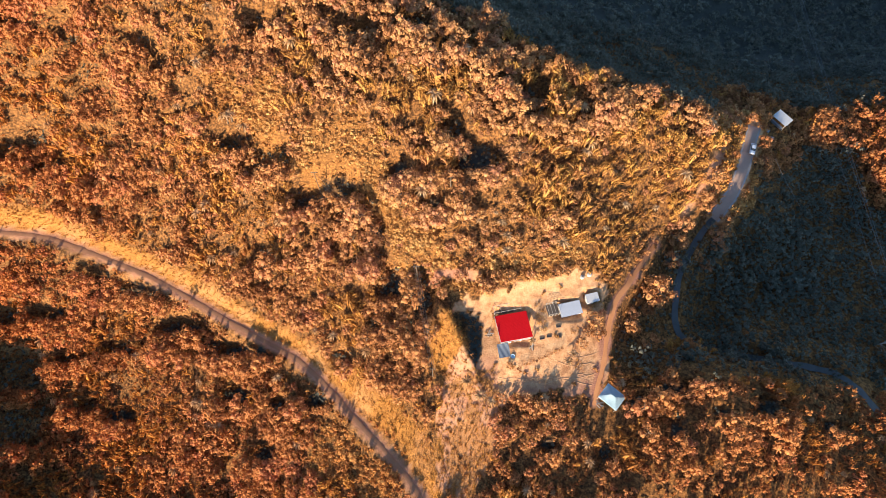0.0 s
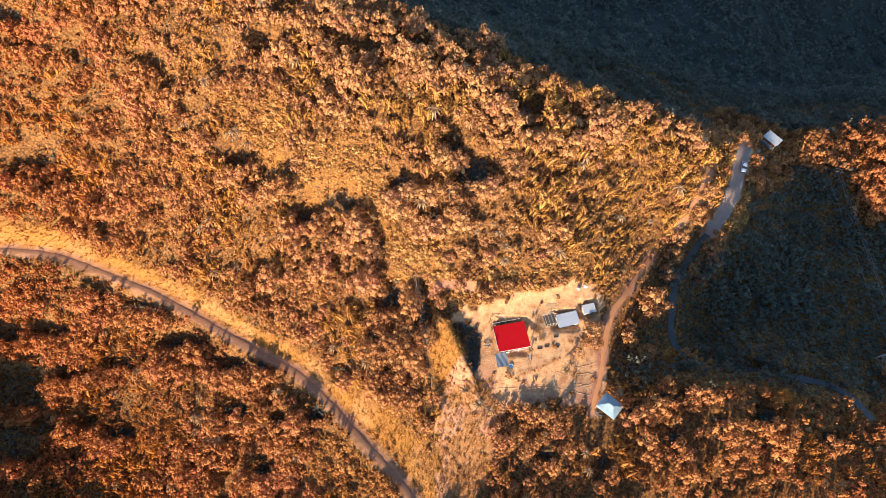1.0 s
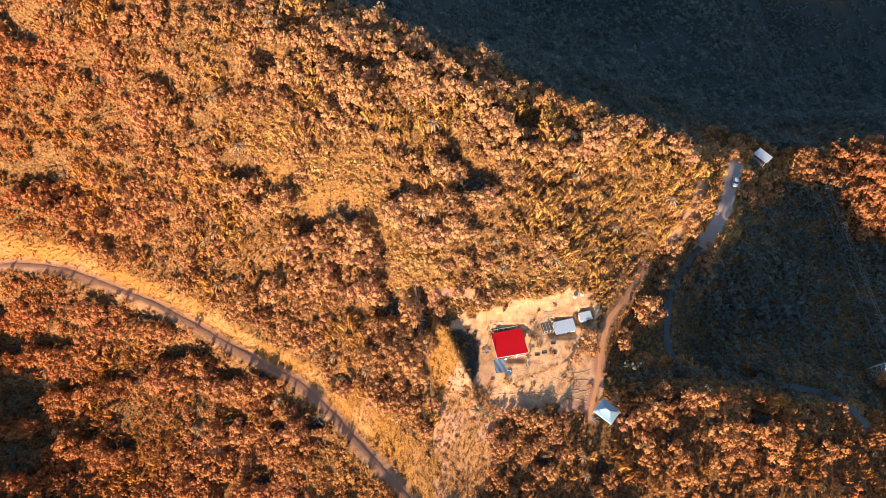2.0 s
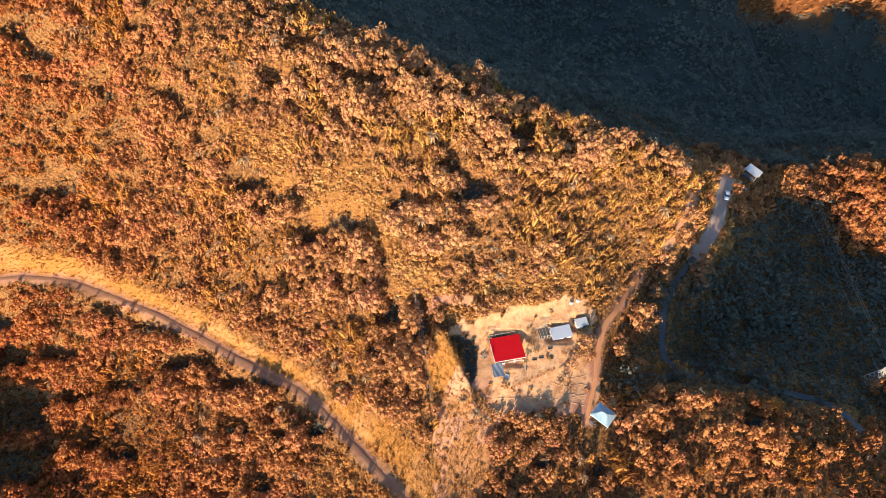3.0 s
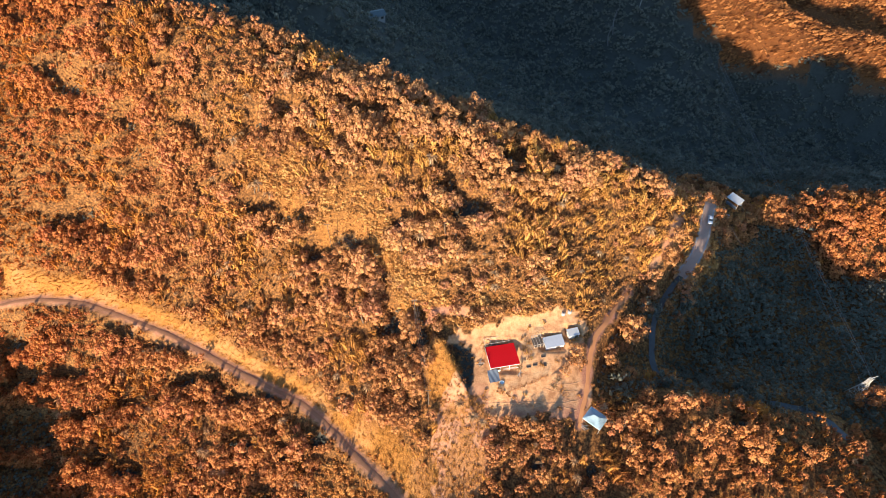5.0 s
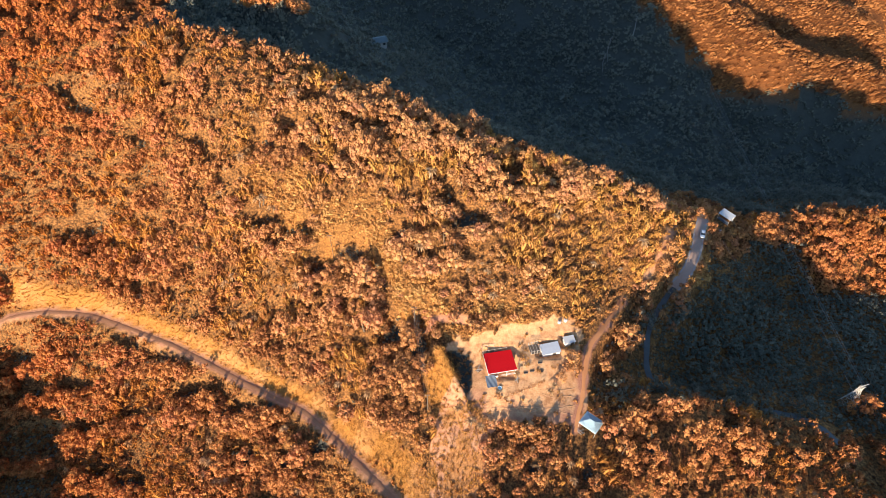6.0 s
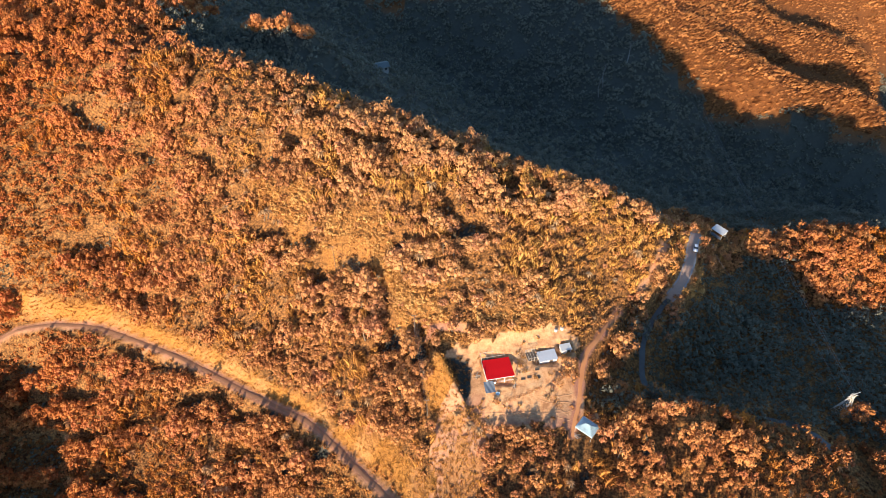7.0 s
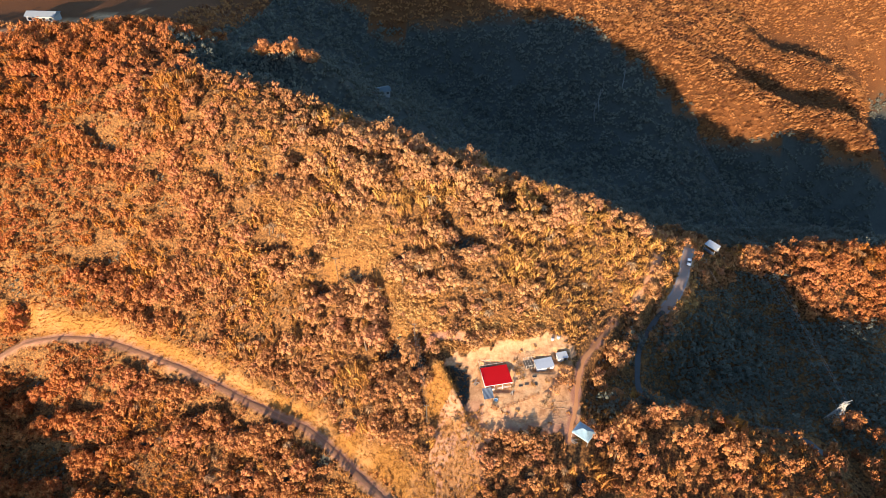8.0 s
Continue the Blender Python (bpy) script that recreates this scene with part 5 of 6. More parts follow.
def east_bank(x, y):
    """The bank that falls from the earth track to the valley road, where single trees stand over low weeds."""
    west = np.interp(y, [p[1] for p in TRACK_LINE], [p[0] for p in TRACK_LINE])
    return (x > west) & (x < np.interp(y, [36, 45, 54, 64, 68], [52, 58, 59, 62, 64])) & (y > 36) & (y < 66)


EAST_TREES = [(58.8, 63.1, 1.45), (62.9, 64.6, 1.1), (53.4, 54.3, 1.9), (51.2, 55.8, 1.1), (57.4, 57.8, 1.2), (45.7, 45.8, 1.0), (46.6, 49.2, 0.8), (46.7, 39, 1.3), (49.4, 38, 1.0), (51.4, 31.9, 1.2), (42.5, 29, 0.8), (47, 34.5, 0.9)]
# near woods: slopes on both sides of the lane, the saddle and the knoll
nx_, ny_ = scatter(-230, 205, 3, 205, 2.0, rng)
keep = (~open_ground(nx_, ny_)) & in_view(nx_, ny_) & ((ny_ < 152) | (nx_ < -50))
nx_, ny_ = nx_[keep], ny_[keep]
pat = ripple(nx_, ny_, 19, 41) + 0.5 * ripple(nx_, ny_, 7, 42)
luck = rng.random(len(nx_))
low_ = scrub(nx_, ny_)
edge_open = (open_masks(nx_, ny_)[1] > 0.12) | low_
_rag = 0.3 * ripple(nx_, ny_, 4, 91)
in_reeds, in_trees, in_stars = (land(p, nx_, ny_) + _rag < 1 for p in (REED_LAND, TREE_LAND, STAR_LAND))
is_star = ~low_ & (luck < np.where(in_stars, 0.62, 0.035))
is_reed = ~is_star & ~low_ & ((pat + 1.1 * in_reeds - 1.0 * in_trees > 0.42) ^ (luck > 0.93))
is_tree = ~is_star & ~is_reed & (((luck > 0.16) & ~edge_open) | (low_ & (luck < 0.12)))
is_shrub = ~is_star & ~is_reed & ~is_tree
on_knoll = (nx_ > 42) & (ny_ < 36)
gap = hollow(nx_, ny_) | (rng.random(len(nx_)) < np.where(on_knoll, 0.1, 0.03)) | (ripple(nx_, ny_, 8, 47) + 0.6 * ripple(nx_, ny_, 3.5, 48) > np.where(on_knoll, 0.6, np.where((nx_ > -18) & (ny_ > 68), 0.72, 0.8)))
swell = 1 + 0.38 * ripple(nx_, ny_, 13, 46) + 0.2 * ripple(nx_, ny_, 5, 49)
size_ = rng.uniform(0.55, 1.15, len(nx_)) * swell * (1 + 0.5 * (rng.random(len(nx_)) < 0.08)) * np.where(edge_open, 0.75, 1.0)
size_ = np.minimum(size_ * 0.93, 1.3) * np.where(on_knoll, 0.58, 1.0)
for _x, _y, _s in BIG_TREES:
    _d = np.hypot(nx_ - _x, ny_ - _y)
    _k = int(np.argmin(_d))
    if _d[_k] < 3:
        nx_[_k], ny_[_k], size_[_k], gap[_k] = _x, _y, _s * 0.95, False
        is_tree[_k], is_reed[_k], is_star[_k], is_shrub[_k] = True, False, False, False
        gap |= (_d > 0.01) & (_d < 1.5 * _s) & (np.arange(len(nx_)) != _k)
size_ *= np.where(is_star, 1.3, 1.0)
size_ *= np.where((nx_ > 6) & (nx_ < 41) & (ny_ < 30) & (ny_ > 6), 0.6, 1.0)
size_ *= np.where(along(LANE_LINE, nx_, ny_)[0] < np.where(ny_ < 30, 9.0, 4.5), np.where(ny_ < 30, 0.5, 0.65), 1.0)
size_ *= np.where(along(TRACK_LINE, nx_, ny_)[0] < 6, 0.5, 1.0)
gap |= east_bank(nx_, ny_)
turn_ = rng.uniform(0, 6.28, len(nx_))
tall_ = rng.uniform(0.85, 1.7, len(nx_)) * np.where(is_reed, 0.85, 1.0) * np.where(low_, 0.6, 1.0) * np.where(on_knoll, 1.5, 1.0)
for _x, _y, _s in EAST_TREES:
    _k = int(np.argmin(np.hypot(nx_ - _x, ny_ - _y)))
    nx_[_k], ny_[_k], size_[_k], gap[_k], tall_[_k] = _x, _y, _s, False, 1.7
    is_tree[_k], is_reed[_k], is_star[_k], is_shrub[_k] = True, False, False, False
near = np.hypot(nx_ - 12, (ny_ - 45) * 1.1)  # the stretch of woods round the yard


def nearest(mask, count):
    m = np.flatnonzero(mask & ~gap)
    return m[np.argsort(near[m])][:count]


# trees coloured for shade: hollow, back slope, knoll side; the sunlit saddle stays rusty
shade_green_ = ((nx_ > 57) & (ny_ > 33) & (ground(nx_, ny_) < -8.5 + 2 * ripple(nx_, ny_, 6, 62))) | ((ny_ > 95) & (ground(nx_, ny_ + 0.5) - ground(nx_, ny_ - 5.5) < np.where(ny_ > 148, -1.0, -2.2)) & (ny_ < 185)) | ((nx_ > 45) & (ny_ > 32) & (ny_ < 40) & (ground(nx_, ny_ + 3) - ground(nx_, ny_ - 3) < -2.6))
shade_green_ &= ~(((nx_ > 130) & (ny_ > 92) & (ny_ < 128)) | ((nx_ > 78) & (nx_ < 136) & (ny_ > 93 + np.clip(0.9 * (nx_ - 95), 0, 17)) & (ny_ < 124)))
shade_green_ |= (ny_ > 160) & (nx_ > -92) & (np.hypot((nx_ + 62) / 14, (ny_ - 181) / 6) > 1)
is_star &= ~shade_green_
single = {"tree": nearest(is_tree & ~shade_green_, 260), "reed": nearest(is_reed & ~shade_green_, 240), "star": nearest(is_star, 90)}
joined_mask = ~gap
for _m in single.values():
    joined_mask[_m] = False
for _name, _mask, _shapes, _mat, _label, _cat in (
        ("shaded_woods", shade_green_ & (is_tree | is_reed), DARK_TREE_SHAPES, LEAF_SHADE_GREEN, "dark green woods, darkened for shade in the hollow and behind the ridge", "woods"),
        ("tall_woodland", is_tree & ~shade_green_ & (size_ > 1.2), BIG_TREE_SHAPES, LEAF_TREE, "scattered large-crowned orange-brown trees on the hillside", "woods"),
        ("woodland", is_tree & ~shade_green_ & (size_ <= 1.2), TREE_SHAPES, LEAF_TREE, "dense rust and orange broadleaf woods on the hillside", "woods"),
        ("reed_thicket", is_reed & ~shade_green_, REED_SHAPES, LEAF_REED, "thicket of tall golden-brown plumed reeds on the slope", "reeds"),
        ("brushwood", is_shrub & ~low_ & ~shade_green_, SHRUB_SHAPES, LEAF_SHRUB, "low brown brushwood between the trees", "shrubs"),
        ("scrub", is_shrub & low_, SHRUB_SHAPES, LEAF_SCRUB, "low light orange scrub on the open slope", "shrubs"),
        ("banana_plants", is_star, STAR_SHAPES, LEAF_BANANA, "scattered pale star-shaped banana plants in the woods", "plants")):
    if _name in LIGHTER:
        # farther from the yard the same plants with fewer, larger leaves
        _k = _mask & joined_mask & (near > 72)
        grown("outer_" + _name, LIGHTER[_name], nx_[_k], ny_[_k], size_[_k], turn_[_k], _mat, _label, _cat, 0.15, tall_[_k])
        _mask = _mask & (near <= 72)
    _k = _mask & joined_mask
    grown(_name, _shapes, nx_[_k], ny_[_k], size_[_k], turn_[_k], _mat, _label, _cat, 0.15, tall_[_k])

# the scrub patches are closely covered with low bushes
sx, sy = scatter(-85, 100, 8, 118, 1.3, rng)
_k = scrub(sx, sy) & ~open_ground(sx, sy) & ~hollow(sx, sy) & (rng.random(len(sx)) < 0.9)
sx, sy = sx[_k], sy[_k]
grown("close_scrub", SHRUB_SHAPES, sx, sy, rng.uniform(0.5, 1.5, len(sx)) * (1 + 0.4 * ripple(sx, sy, 5, 66)), rng.uniform(0, 6.28, len(sx)), LEAF_SCRUB, "close low scrub with light orange leaves", "shrubs", 0.05, rng.uniform(0.5, 1.0, len(sx)))

# undergrowth fills the floor between the crowns: small bushes and a ragged carpet of leaves
UNDER_SHAPES = [crown(rng, 0.8, -0.1, 2, 22, 0.42, False) for _ in range(5)]
ux, uy = scatter(-205, 205, 3, 150, 1.7, rng)
_k = (~open_ground(ux, uy)) & ~hollow(ux, uy) & in_view(ux, uy) & (rng.random(len(ux)) < np.where((ux > 42) & (uy < 36), 0.45, 0.62))
ux, uy = ux[_k], uy[_k]
_low = scrub(ux, uy)
# bushes where shadow falls take the shade green; the sunlit saddle is left out
_shade_bushes = ((ux > 57) & (uy > 33) & (ground(ux, uy) < -9)) | ((uy > 95) & (ground(ux, uy + 3) - ground(ux, uy - 3) < -3.0))
_shade_bushes |= east_bank(ux, uy) & (ground(ux, uy) < -2.2)
_shade_bushes &= ~(((ux > 130) & (uy > 92) & (uy < 128)) | ((ux > 78) & (ux < 136) & (uy > 93 + np.clip(0.9 * (ux - 95), 0, 17)) & (uy < 124)))
for _m, _mat, _name in ((~_low & ~_shade_bushes, LEAF_UNDER, "undergrowth"), (_shade_bushes, LEAF_SHADE_GREEN, "green_undergrowth"), (_low & ~_shade_bushes, LEAF_SCRUB, "low_scrub")):
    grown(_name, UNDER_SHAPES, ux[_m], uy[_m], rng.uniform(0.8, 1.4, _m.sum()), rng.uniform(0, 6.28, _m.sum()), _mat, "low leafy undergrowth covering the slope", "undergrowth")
LITTER_SHAPES = [blades(rng.uniform(-0.6, 0.6, (6, 3)) * [1, 1, 0.25] + [0, 0, 0.25], rng.normal(size=(6, 3)), np.tile([0, 0, 1.0], (6, 1)) + rng.normal(size=(6, 3)) * 0.6, rng.uniform(0.25, 0.55, 6), rng.uniform(0.2, 0.4, 6), rng)
                 for _ in range(6)]
ux, uy = scatter(-195, 195, 3, 132, 1.0, rng)
_k = (~open_ground(ux, uy)) & in_view(ux, uy) & (scrub(ux, uy) | (rng.random(len(ux)) < np.where((ux > 42) & (uy < 36), 0.12, 0.3)))
ux, uy = ux[_k], uy[_k]
_low = scrub(ux, uy)
for _m, _mat, _name in ((~_low, LEAF_UNDER, "leafy_ground_cover"), (_low, LEAF_SCRUB, "scrub_ground_cover")):
    grown(_name, LITTER_SHAPES, ux[_m], uy[_m], rng.uniform(0.7, 1.3, _m.sum()), rng.uniform(0, 6.28, _m.sum()), _mat, "carpet of small dry leaves under the bushes", "ground cover", 0.0)

# dry grass on verge, strip and the yard's edges
qx, qy = scatter(-190, 70, 4, 112, 0.7, rng)
_b, _g, _ = open_masks(qx, qy)
_k = (_g > 0.25) & (along(LANE_LINE, qx, qy)[0] > 1.5) & (rng.random(len(qx)) < 0.8)
_k |= (_b > 0.5) & inside(YARD, qx, qy) & (ripple(qx, qy, 4.5, 51) + 0.5 * ripple(qx, qy, 1.5, 52) > 0.55) & (abs(qx - 17) > 5)
qx, qy = qx[_k], qy[_k]
grown("dry_grass", TUFT_SHAPES, qx, qy, rng.uniform(0.6, 1.3, len(qx)), rng.uniform(0, 6.28, len(qx)), GRASS, "dry straw-yellow grass along verge and open strips", "grass", 0.03)

vx, vy = scatter(-185, 0, 6, 95, 1.5, rng)
_k = (open_masks(vx, vy)[1] > 0.3) & (along(LANE_LINE, vx, vy)[0] > 1.6) & (rng.random(len(vx)) < np.where(ripple(vx, vy, 7, 81) > 0.3, 0.35, 0.08)) & (vx < -2)
vx, vy = vx[_k], vy[_k]
grown("verge_bushes", SHRUB_SHAPES, vx, vy, rng.uniform(0.2, 0.55, len(vx)), rng.uniform(0, 6.28, len(vx)), LEAF_SCRUB, "small dry bushes dotted over the grassy verge", "shrubs", 0.05)

# small bushes dotted over the lower yard and the mound
bx, by = scatter(-2, 41, 7, 57, 1.7, rng)
_b = open_masks(bx, by)[0]
_k = (inside(YARD, bx, by) | (np.hypot((bx - 1.2) / 5.0, (by - 40.5) / 7.5) < 1.05)) & (along(TRACK_LINE, bx, by)[0] > 1.3)
_odds = np.where((by < 34) & (bx < 14), 0.55, np.where(by < 36, 0.22, 0.05)) + 0.25 * (bx > 36.5) + 0.7 * (np.hypot((bx - 1.2) / 5.0, (by - 40.5) / 7.5) < 1.0)
_k &= (rng.random(len(bx)) < _odds) & (np.hypot(bx - 16.5, by - 44) > 6) & (np.hypot((bx - 31) / 7, (by - 48.5) / 3.6) > 1)
bx, by = bx[_k], by[_k]
grown("yard_bushes", SHRUB_SHAPES, bx, by, rng.uniform(0.25, 0.6, len(bx)), rng.uniform(0, 6.28, len(bx)), LEAF_SCRUB, "small dry bushes dotted over the bare yard", "shrubs", 0.05)

# weeds on the floors of the hollows, some in the shade green to darken them
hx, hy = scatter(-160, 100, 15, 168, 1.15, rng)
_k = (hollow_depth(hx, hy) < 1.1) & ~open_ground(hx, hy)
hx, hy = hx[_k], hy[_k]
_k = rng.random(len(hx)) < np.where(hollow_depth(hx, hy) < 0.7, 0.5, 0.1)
for _m, _mat, _name, _label in ((~_k, LEAF_UNDER, "hollow_weeds", "dark brown weeds on the floors of the shaded hollows"), (_k, LEAF_SHADE_GREEN, "green_weeds", "weeds on the floors of the hollows, dark green to deepen their shade")):
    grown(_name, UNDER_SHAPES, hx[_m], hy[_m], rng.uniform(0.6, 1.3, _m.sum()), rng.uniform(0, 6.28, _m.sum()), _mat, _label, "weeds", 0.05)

# weeds that darken the patch where the mound's shadow falls
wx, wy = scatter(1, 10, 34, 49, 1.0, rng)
_k = inside(MOUND_SHADE, wx, wy)
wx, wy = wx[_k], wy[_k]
grown("pit_weeds", SHRUB_SHAPES, wx, wy, rng.uniform(0.25, 0.6, len(wx)), rng.uniform(0, 6.28, len(wx)), LEAF_UNDER, "dark brown weeds put where the mound's shadow falls", "weeds", 0.05)

# green woods darkened for the valley's shade and rusty woods of the far spurs
fx, fy = scatter(-270, 340, 150, 430, 2.9, rng)
_k = (~open_ground(fx, fy)) & (fx > -160 - 0.3 * fy) & (fx < 120 + 0.56 * fy) & (rng.random(len(fx)) < 0.68)
_k &= ((fy > 205) | (fx > -50)) & (shaded_land(fx, fy) | (rng.random(len(fx)) < np.where((fx > 50) & (fy < 420), 0.3, 1.0))) & (~shaded_land(fx, fy) | (rng.random(len(fx)) < 0.95))
fx, fy = fx[_k], fy[_k]
_shade_woods = shaded_land(fx, fy)
for _m, _mat, _name, _label in ((_shade_woods, LEAF_SHADE_GREEN, "valley_woods", "dark green woods on the valley floor, darkened for its shade"), (~_shade_woods, LEAF_FAR, "far_woods", "rust-coloured woods on the far spurs")):
    grown(_name, VALLEY_TREE_SHAPES if _mat is LEAF_SHADE_GREEN else FAR_TREE_SHAPES, fx[_m], fy[_m], rng.uniform(0.75, 1.6, _m.sum()), rng.uniform(0, 6.28, _m.sum()), _mat, _label, "woods", 0.2)


def nodding_tuft(g, count, long, wide):
    """A thick tuft of broad dry blades that nod eastward."""
    a = g.uniform(0, 6.28, count)
    base = np.stack([np.cos(a), np.sin(a), np.zeros(count)], 1) * g.uniform(0.1, 0.6, (count, 1))
    way = np.stack([np.cos(a) * 0.5 + 0.7, np.sin(a) * 0.5 - 0.3, g.uniform(0.3, 1.1, count)], 1)
    return blades(base, way, np.stack([np.cos(a), np.sin(a), np.full(count, 1.2)], 1), long * g.uniform(0.6, 1.2, count), np.full(count, wide), g)


SPUR_TUFTS = [nodding_tuft(rng, 9, 1.9, 0.6) for _ in range(6)]
fx, fy = scatter(50, 330, 195, 420, 1.75, rng)
_k = ~shaded_land(fx, fy) & (fx < 112 + 0.53 * fy)
fx, fy = fx[_k], fy[_k]
grown("spur_thicket", SPUR_TUFTS, fx, fy, rng.uniform(0.7, 1.5, len(fx)) * (1 + 0.35 * ripple(fx, fy, 6, 95)), rng.uniform(-0.5, 0.5, len(fx)), LEAF_FAR, "thick rust-coloured reed grass covering the far spur", "reeds", 0.1)

# the woods go on south of the knoll and the lane
fx, fy = scatter(-190, 190, -90, 4, 5.5, rng)
_k = along(LANE_LINE, fx, fy)[0] > 3
fx, fy = fx[_k], fy[_k]
grown("southern_woods", FAR_TREE_SHAPES, fx, fy, rng.uniform(0.8, 1.4, len(fx)), rng.uniform(0, 6.28, len(fx)), LEAF_TREE, "rust-coloured woods on the southern slopes", "woods", 0.2)


# ---------------------------------------------------------------- plants: single ones round the yard
def shape_mesh(name, shape, material):
    ob = mesh_object(name, *shape, material)
    scene.collection.objects.unlink(ob)
    me = ob.data
    bpy.data.objects.remove(ob)
    return me


def linked(name, me, parent, m=None):
    ob = new(name, me)
    ob.parent = parent
    if m is not None:
        ob.matrix_basis = m
    return ob


def single_plants(kind, where, first, second, third, name, labels, group):
    """Plants that stand alone: one Empty each, with their two parts; alike ones share meshes."""
    for k in where:
        i = int(k) % len(first)
        x, y = float(nx_[k]), float(ny_[k])
        ob = thing(name, x, y, height(x, y) - 0.1, 0, labels[0] if size_[k] < 1.05 else labels[1], kind, group)
        ob.matrix_basis = pose(x, y, height(x, y) - 0.1, 0, 0, math.degrees(turn_[k])) @ Matrix.Diagonal((size_[k], size_[k], size_[k] * tall_[k], 1))
        for pname, me in (first[i], second[i] if size_[k] < 1.2 else third[i % len(third)]):
            linked(pname, me, ob)


TREE_CROWNS = [("crown", shape_mesh("crown", crown(rng, 2.0, 1.1, 9, 320, 0.32), LEAF_TREE)) for _ in range(6)]
TREE_TRUNKS = [("trunk", shape_mesh("trunk", trunk_shape(rng, 1.9, 0.14, 4, 1.0), BARK)) for _ in range(6)]
BIG_CROWNS = [("crown", shape_mesh("crown", crown(rng, 2.0, 1.1, 14, 560, 0.24), LEAF_TREE)) for _ in range(3)]
single_plants("tree", single["tree"], TREE_TRUNKS, TREE_CROWNS, BIG_CROWNS, "broadleaf_tree",
              ("small rust-brown broadleaf tree with a lumpy crown", "large orange-brown broadleaf tree with a wide crown"), "trees round the yard")
REEDS = [shape_mesh("reed", reed(rng, 3.1 * k, 1.6 * f, 60, 0.27, True), LEAF_REED) for k, f in ((0.75, 0.32), (0.85, 0.4), (0.95, 0.36), (1.0, 0.44), (1.1, 0.38))]
for k in single["reed"]:
    x, y = float(nx_[k]), float(ny_[k])
    ob = thing("reed_clump", x, y, 0, 0, "golden-brown clump of tall plumed reeds" if size_[k] < 1.05 else "large golden clump of tall plumed reeds", "reeds", "reed clumps round the yard")
    ob.matrix_basis = pose(x, y, height(x, y) - 0.1, 0, 0, math.degrees(turn_[k])) @ Matrix.Diagonal((size_[k], size_[k], size_[k] * tall_[k], 1))
    for j in range(6):
        _a, _d = j * 2.4 + 0.4 * math.sin(k + j), (0.0 if j == 0 else 0.75 + 0.7 * abs(math.sin(3.1 * k + 1.7 * j)))
        linked("reed", REEDS[(int(k) + j) % 5], ob, pose(_d * math.cos(_a), _d * math.sin(_a), 0, 0, 0, 77 * j))

BANANA_LEAVES = [shape_mesh("leaf", long_leaf(1.6 * k, 0.36, 0, l, 2.0), LEAF_BANANA) for k, l in ((0.85, 0.8), (1.0, 0.55), (1.1, 0.3), (0.95, 0.42))]
BANANA_STEM = shape_mesh("stem", trunk_shape(rng, 2.05, 0.12, 0, 0.1), BARK)


def banana_plant(x, y, size, turn, label="pale banana plant with long arching leaves"):
    ob = thing("banana_plant", x, y, 0, 0, label, "plant", "banana plants round the yard")
    ob.matrix_basis = pose(x, y, height(x, y) - 0.1, 0, 0, turn) @ Matrix.Diagonal((size, size, size, 1))
    linked("stem", BANANA_STEM, ob)
    for k in range(12):
        linked("leaf", BANANA_LEAVES[k % 4], ob, pose(0, 0, 0, 0, 0, k * 137.5))


for k in single["star"]:
    banana_plant(float(nx_[k]), float(ny_[k]), float(size_[k]), math.degrees(turn_[k]))
for _x, _y, _s in ((5.4, 32, 1.0), (8.6, 28.7, 1.1), (29.2, 36.4, 0.9), (11.1, 27.5, 0.9), (41.5, 31.8, 0.9), (30.5, 38.2, 0.8), (20.9, 41.0, 0.75)):
    banana_plant(_x, _y, _s, _x * 50, "pale banana plant on the bare yard casting a long shadow")
for _x, _y, _s, _t in ((13.5, 28.2, 0.7, 20), (18.5, 27.0, 0.85, 80), (23.2, 26.6, 1.1, 140), (28.2, 27.0, 0.9, 10), (32.6, 40.6, 0.8, 50), (36.6, 43.2, 1.1, 0), (36.2, 46.0, 1.1, 90), (34.4, 43.6, 0.7, 30), (15.4, 35.4, 0.45, 0)):
    ob = thing("broadleaf_tree", _x, _y, 0, 0, "brown broadleaf tree on the edge of the bare yard", "tree", "trees round the yard")
    ob.matrix_basis = pose(_x, _y, height(_x, _y) - 0.1, 0, 0, _t) @ Matrix.Diagonal((_s, _s, _s * 1.1, 1))
    linked("trunk", TREE_TRUNKS[int(_t) % 6][1], ob)
    linked("crown", TREE_CROWNS[int(_t + _x) % 6][1], ob)


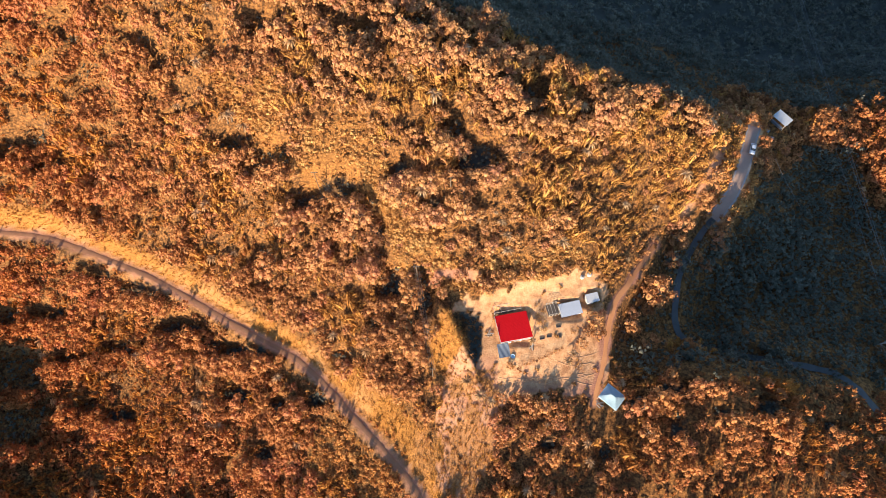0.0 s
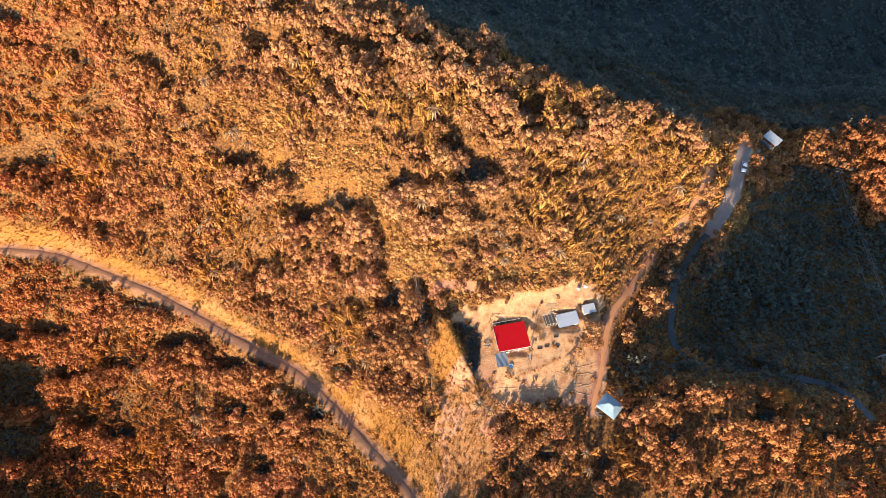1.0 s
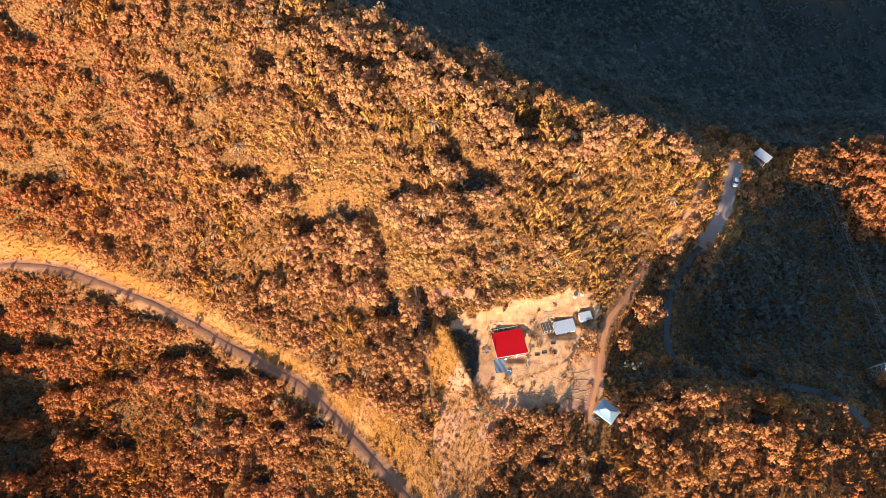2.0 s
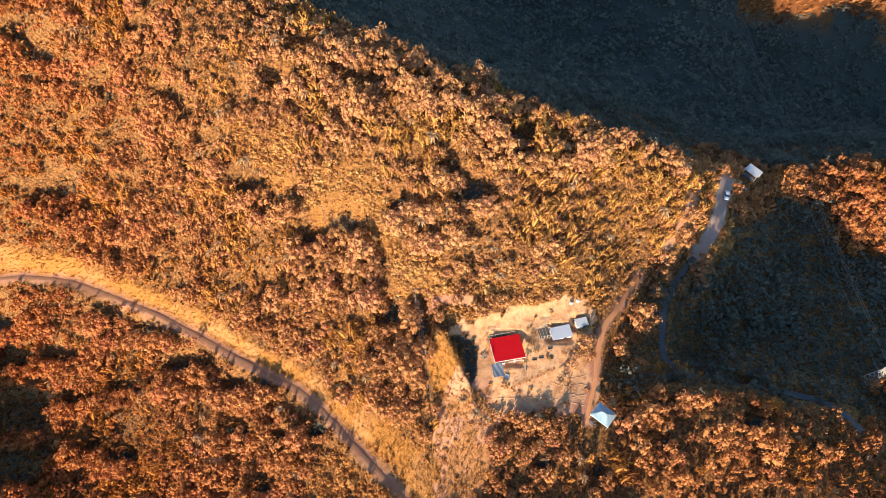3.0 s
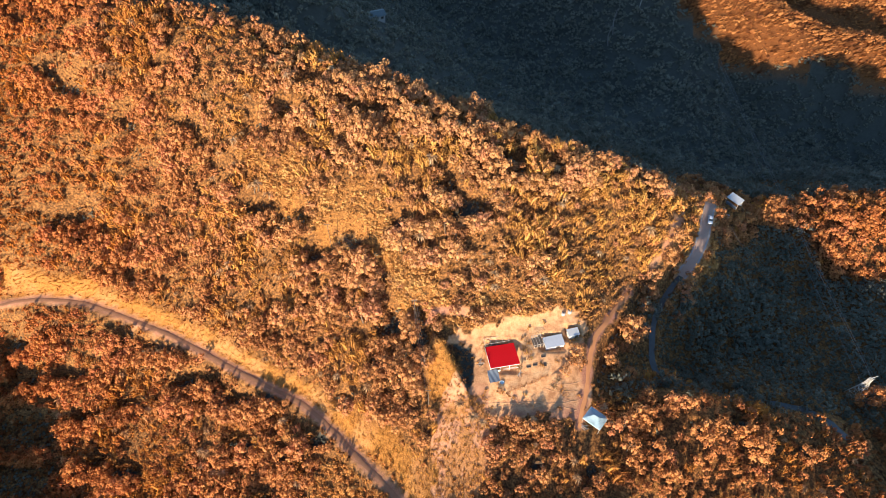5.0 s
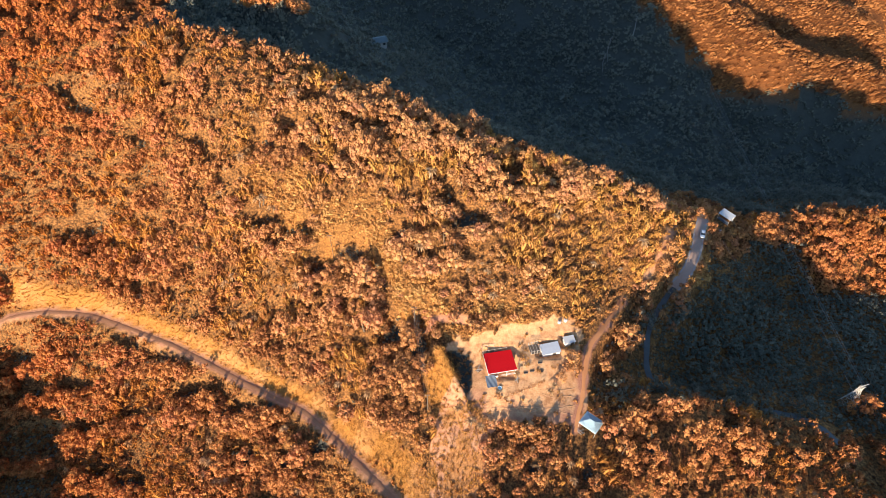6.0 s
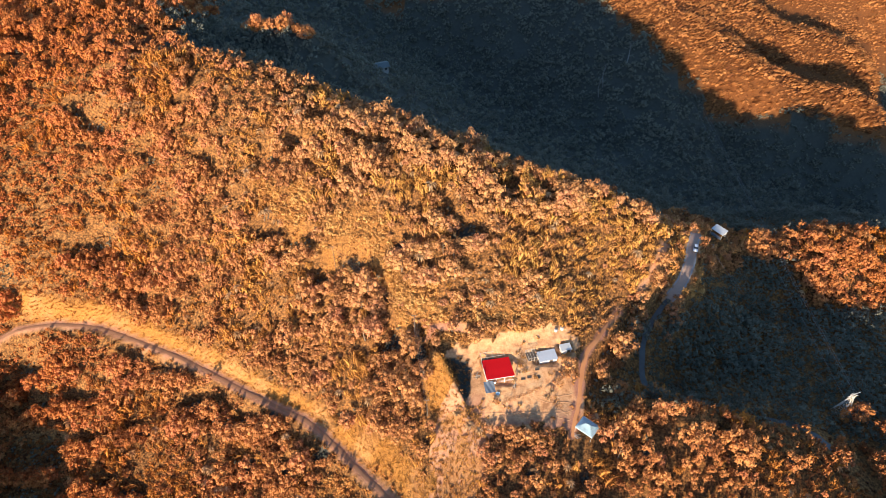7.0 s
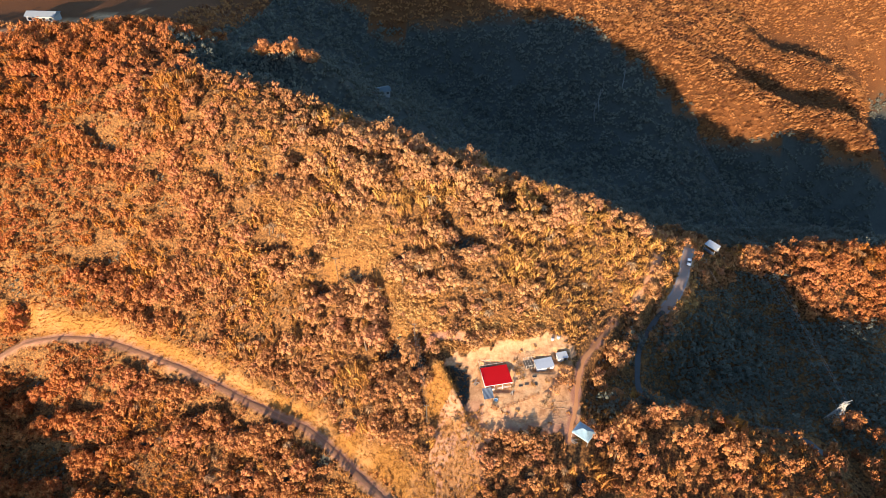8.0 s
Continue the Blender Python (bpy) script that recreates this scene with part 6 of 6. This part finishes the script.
for _x, _y, _s, _t in ((69.5, 79.8, 1.3, 20), (72, 83, 0.8, 60), (75.4, 73.6, 1.0, 100), (74, 70, 1.1, 45), (70.6, 65.4, 0.9, 10), (60.6, 68.5, 1.2, 75), (62, 72.5, 1.1, 120), (74.2, 86.6, 0.7, 30), (77, 90, 0.6, 15),
                       (92.6, 110.8, 1.0, 35), (92.2, 97.2, 1.1, 80), (96.8, 98.4, 1.0, 55), (105.8, 109.6, 1.2, 25), (101.6, 104.4, 0.8, 95), (91.4, 93.6, 0.8, 65), (117, 110.5, 1.1, 5), (93.6, 101.6, 1.0, 110), (88.6, 108.4, 0.8, 22), (90.4, 105.6, 0.6, 58), (84.8, 108.6, 0.9, 12), (82, 112.2, 0.9, 72), (84.6, 104.6, 0.7, 42), (79, 114.8, 1.0, 88), (71, 79, 0.9, 52), (75.8, 76.2, 1.0, 18), (72.6, 72.2, 1.0, 33), (67.4, 66.6, 0.9, 66)):
    ob = thing("broadleaf_tree", _x, _y, 0, 0, "orange-brown broadleaf tree beside the sealed road", "tree", "trees beside the road")
    ob.matrix_basis = pose(_x, _y, height(_x, _y) - 0.1, 0, 0, _t) @ Matrix.Diagonal((_s, _s, _s * 1.2, 1))
    linked("trunk", TREE_TRUNKS[int(_t) % 6][1], ob)
    linked("crown", TREE_CROWNS[int(_t + _x) % 6][1], ob)


for _x, _y, _s, _t in ((121.5, 42.5, 1.5, 20), (124.5, 44, 1.2, 70), (117.8, 41.8, 0.9, 40), (127, 38, 1.3, 15)):
    ob = thing("broadleaf_tree", _x, _y, 0, 0, "red-brown broadleaf tree at the foot of the power tower", "tree", "trees round the tower")
    ob.matrix_basis = pose(_x, _y, height(_x, _y) - 0.1, 0, 0, _t) @ Matrix.Diagonal((_s, _s, _s * 1.7, 1))
    linked("trunk", TREE_TRUNKS[int(_t) % 6][1], ob)
    linked("crown", TREE_CROWNS[int(_t + _x) % 6][1], ob)


for _x, _y, _s, _t in ((54.6, 56.8, 1.35, 20), (50.6, 42.4, 1.2, 70), (58.5, 63.5, 1.2, 40), (51.2, 50.6, 1.0, 15), (47.4, 45.5, 0.8, 130)):
    ob = thing("broadleaf_tree", _x, _y, 0, 0, "orange-brown broadleaf tree on the slope below the earth track", "tree", "trees below the track")
    ob.matrix_basis = pose(_x, _y, height(_x, _y) - 0.1, 0, 0, _t) @ Matrix.Diagonal((_s, _s, _s * 1.5, 1))
    linked("trunk", TREE_TRUNKS[int(_t) % 6][1], ob)
    linked("crown", TREE_CROWNS[int(_t + _x) % 6][1], ob)


def bare_trunk(x, y, high):
    t = thing("bare_tree", x, y, height(x, y), 0, "tall pale bare tree trunk in the shaded valley", "tree", "bare trunks in the valley")
    linked("trunk", shape_mesh("trunk", trunk_shape(rng, high, 0.22, 3, 1.2), PALE_BARK), t)


for _x, _y, _h in ((83, 243, 12), (99, 259, 13), (86, 249, 14)):
    bare_trunk(_x, _y, _h)
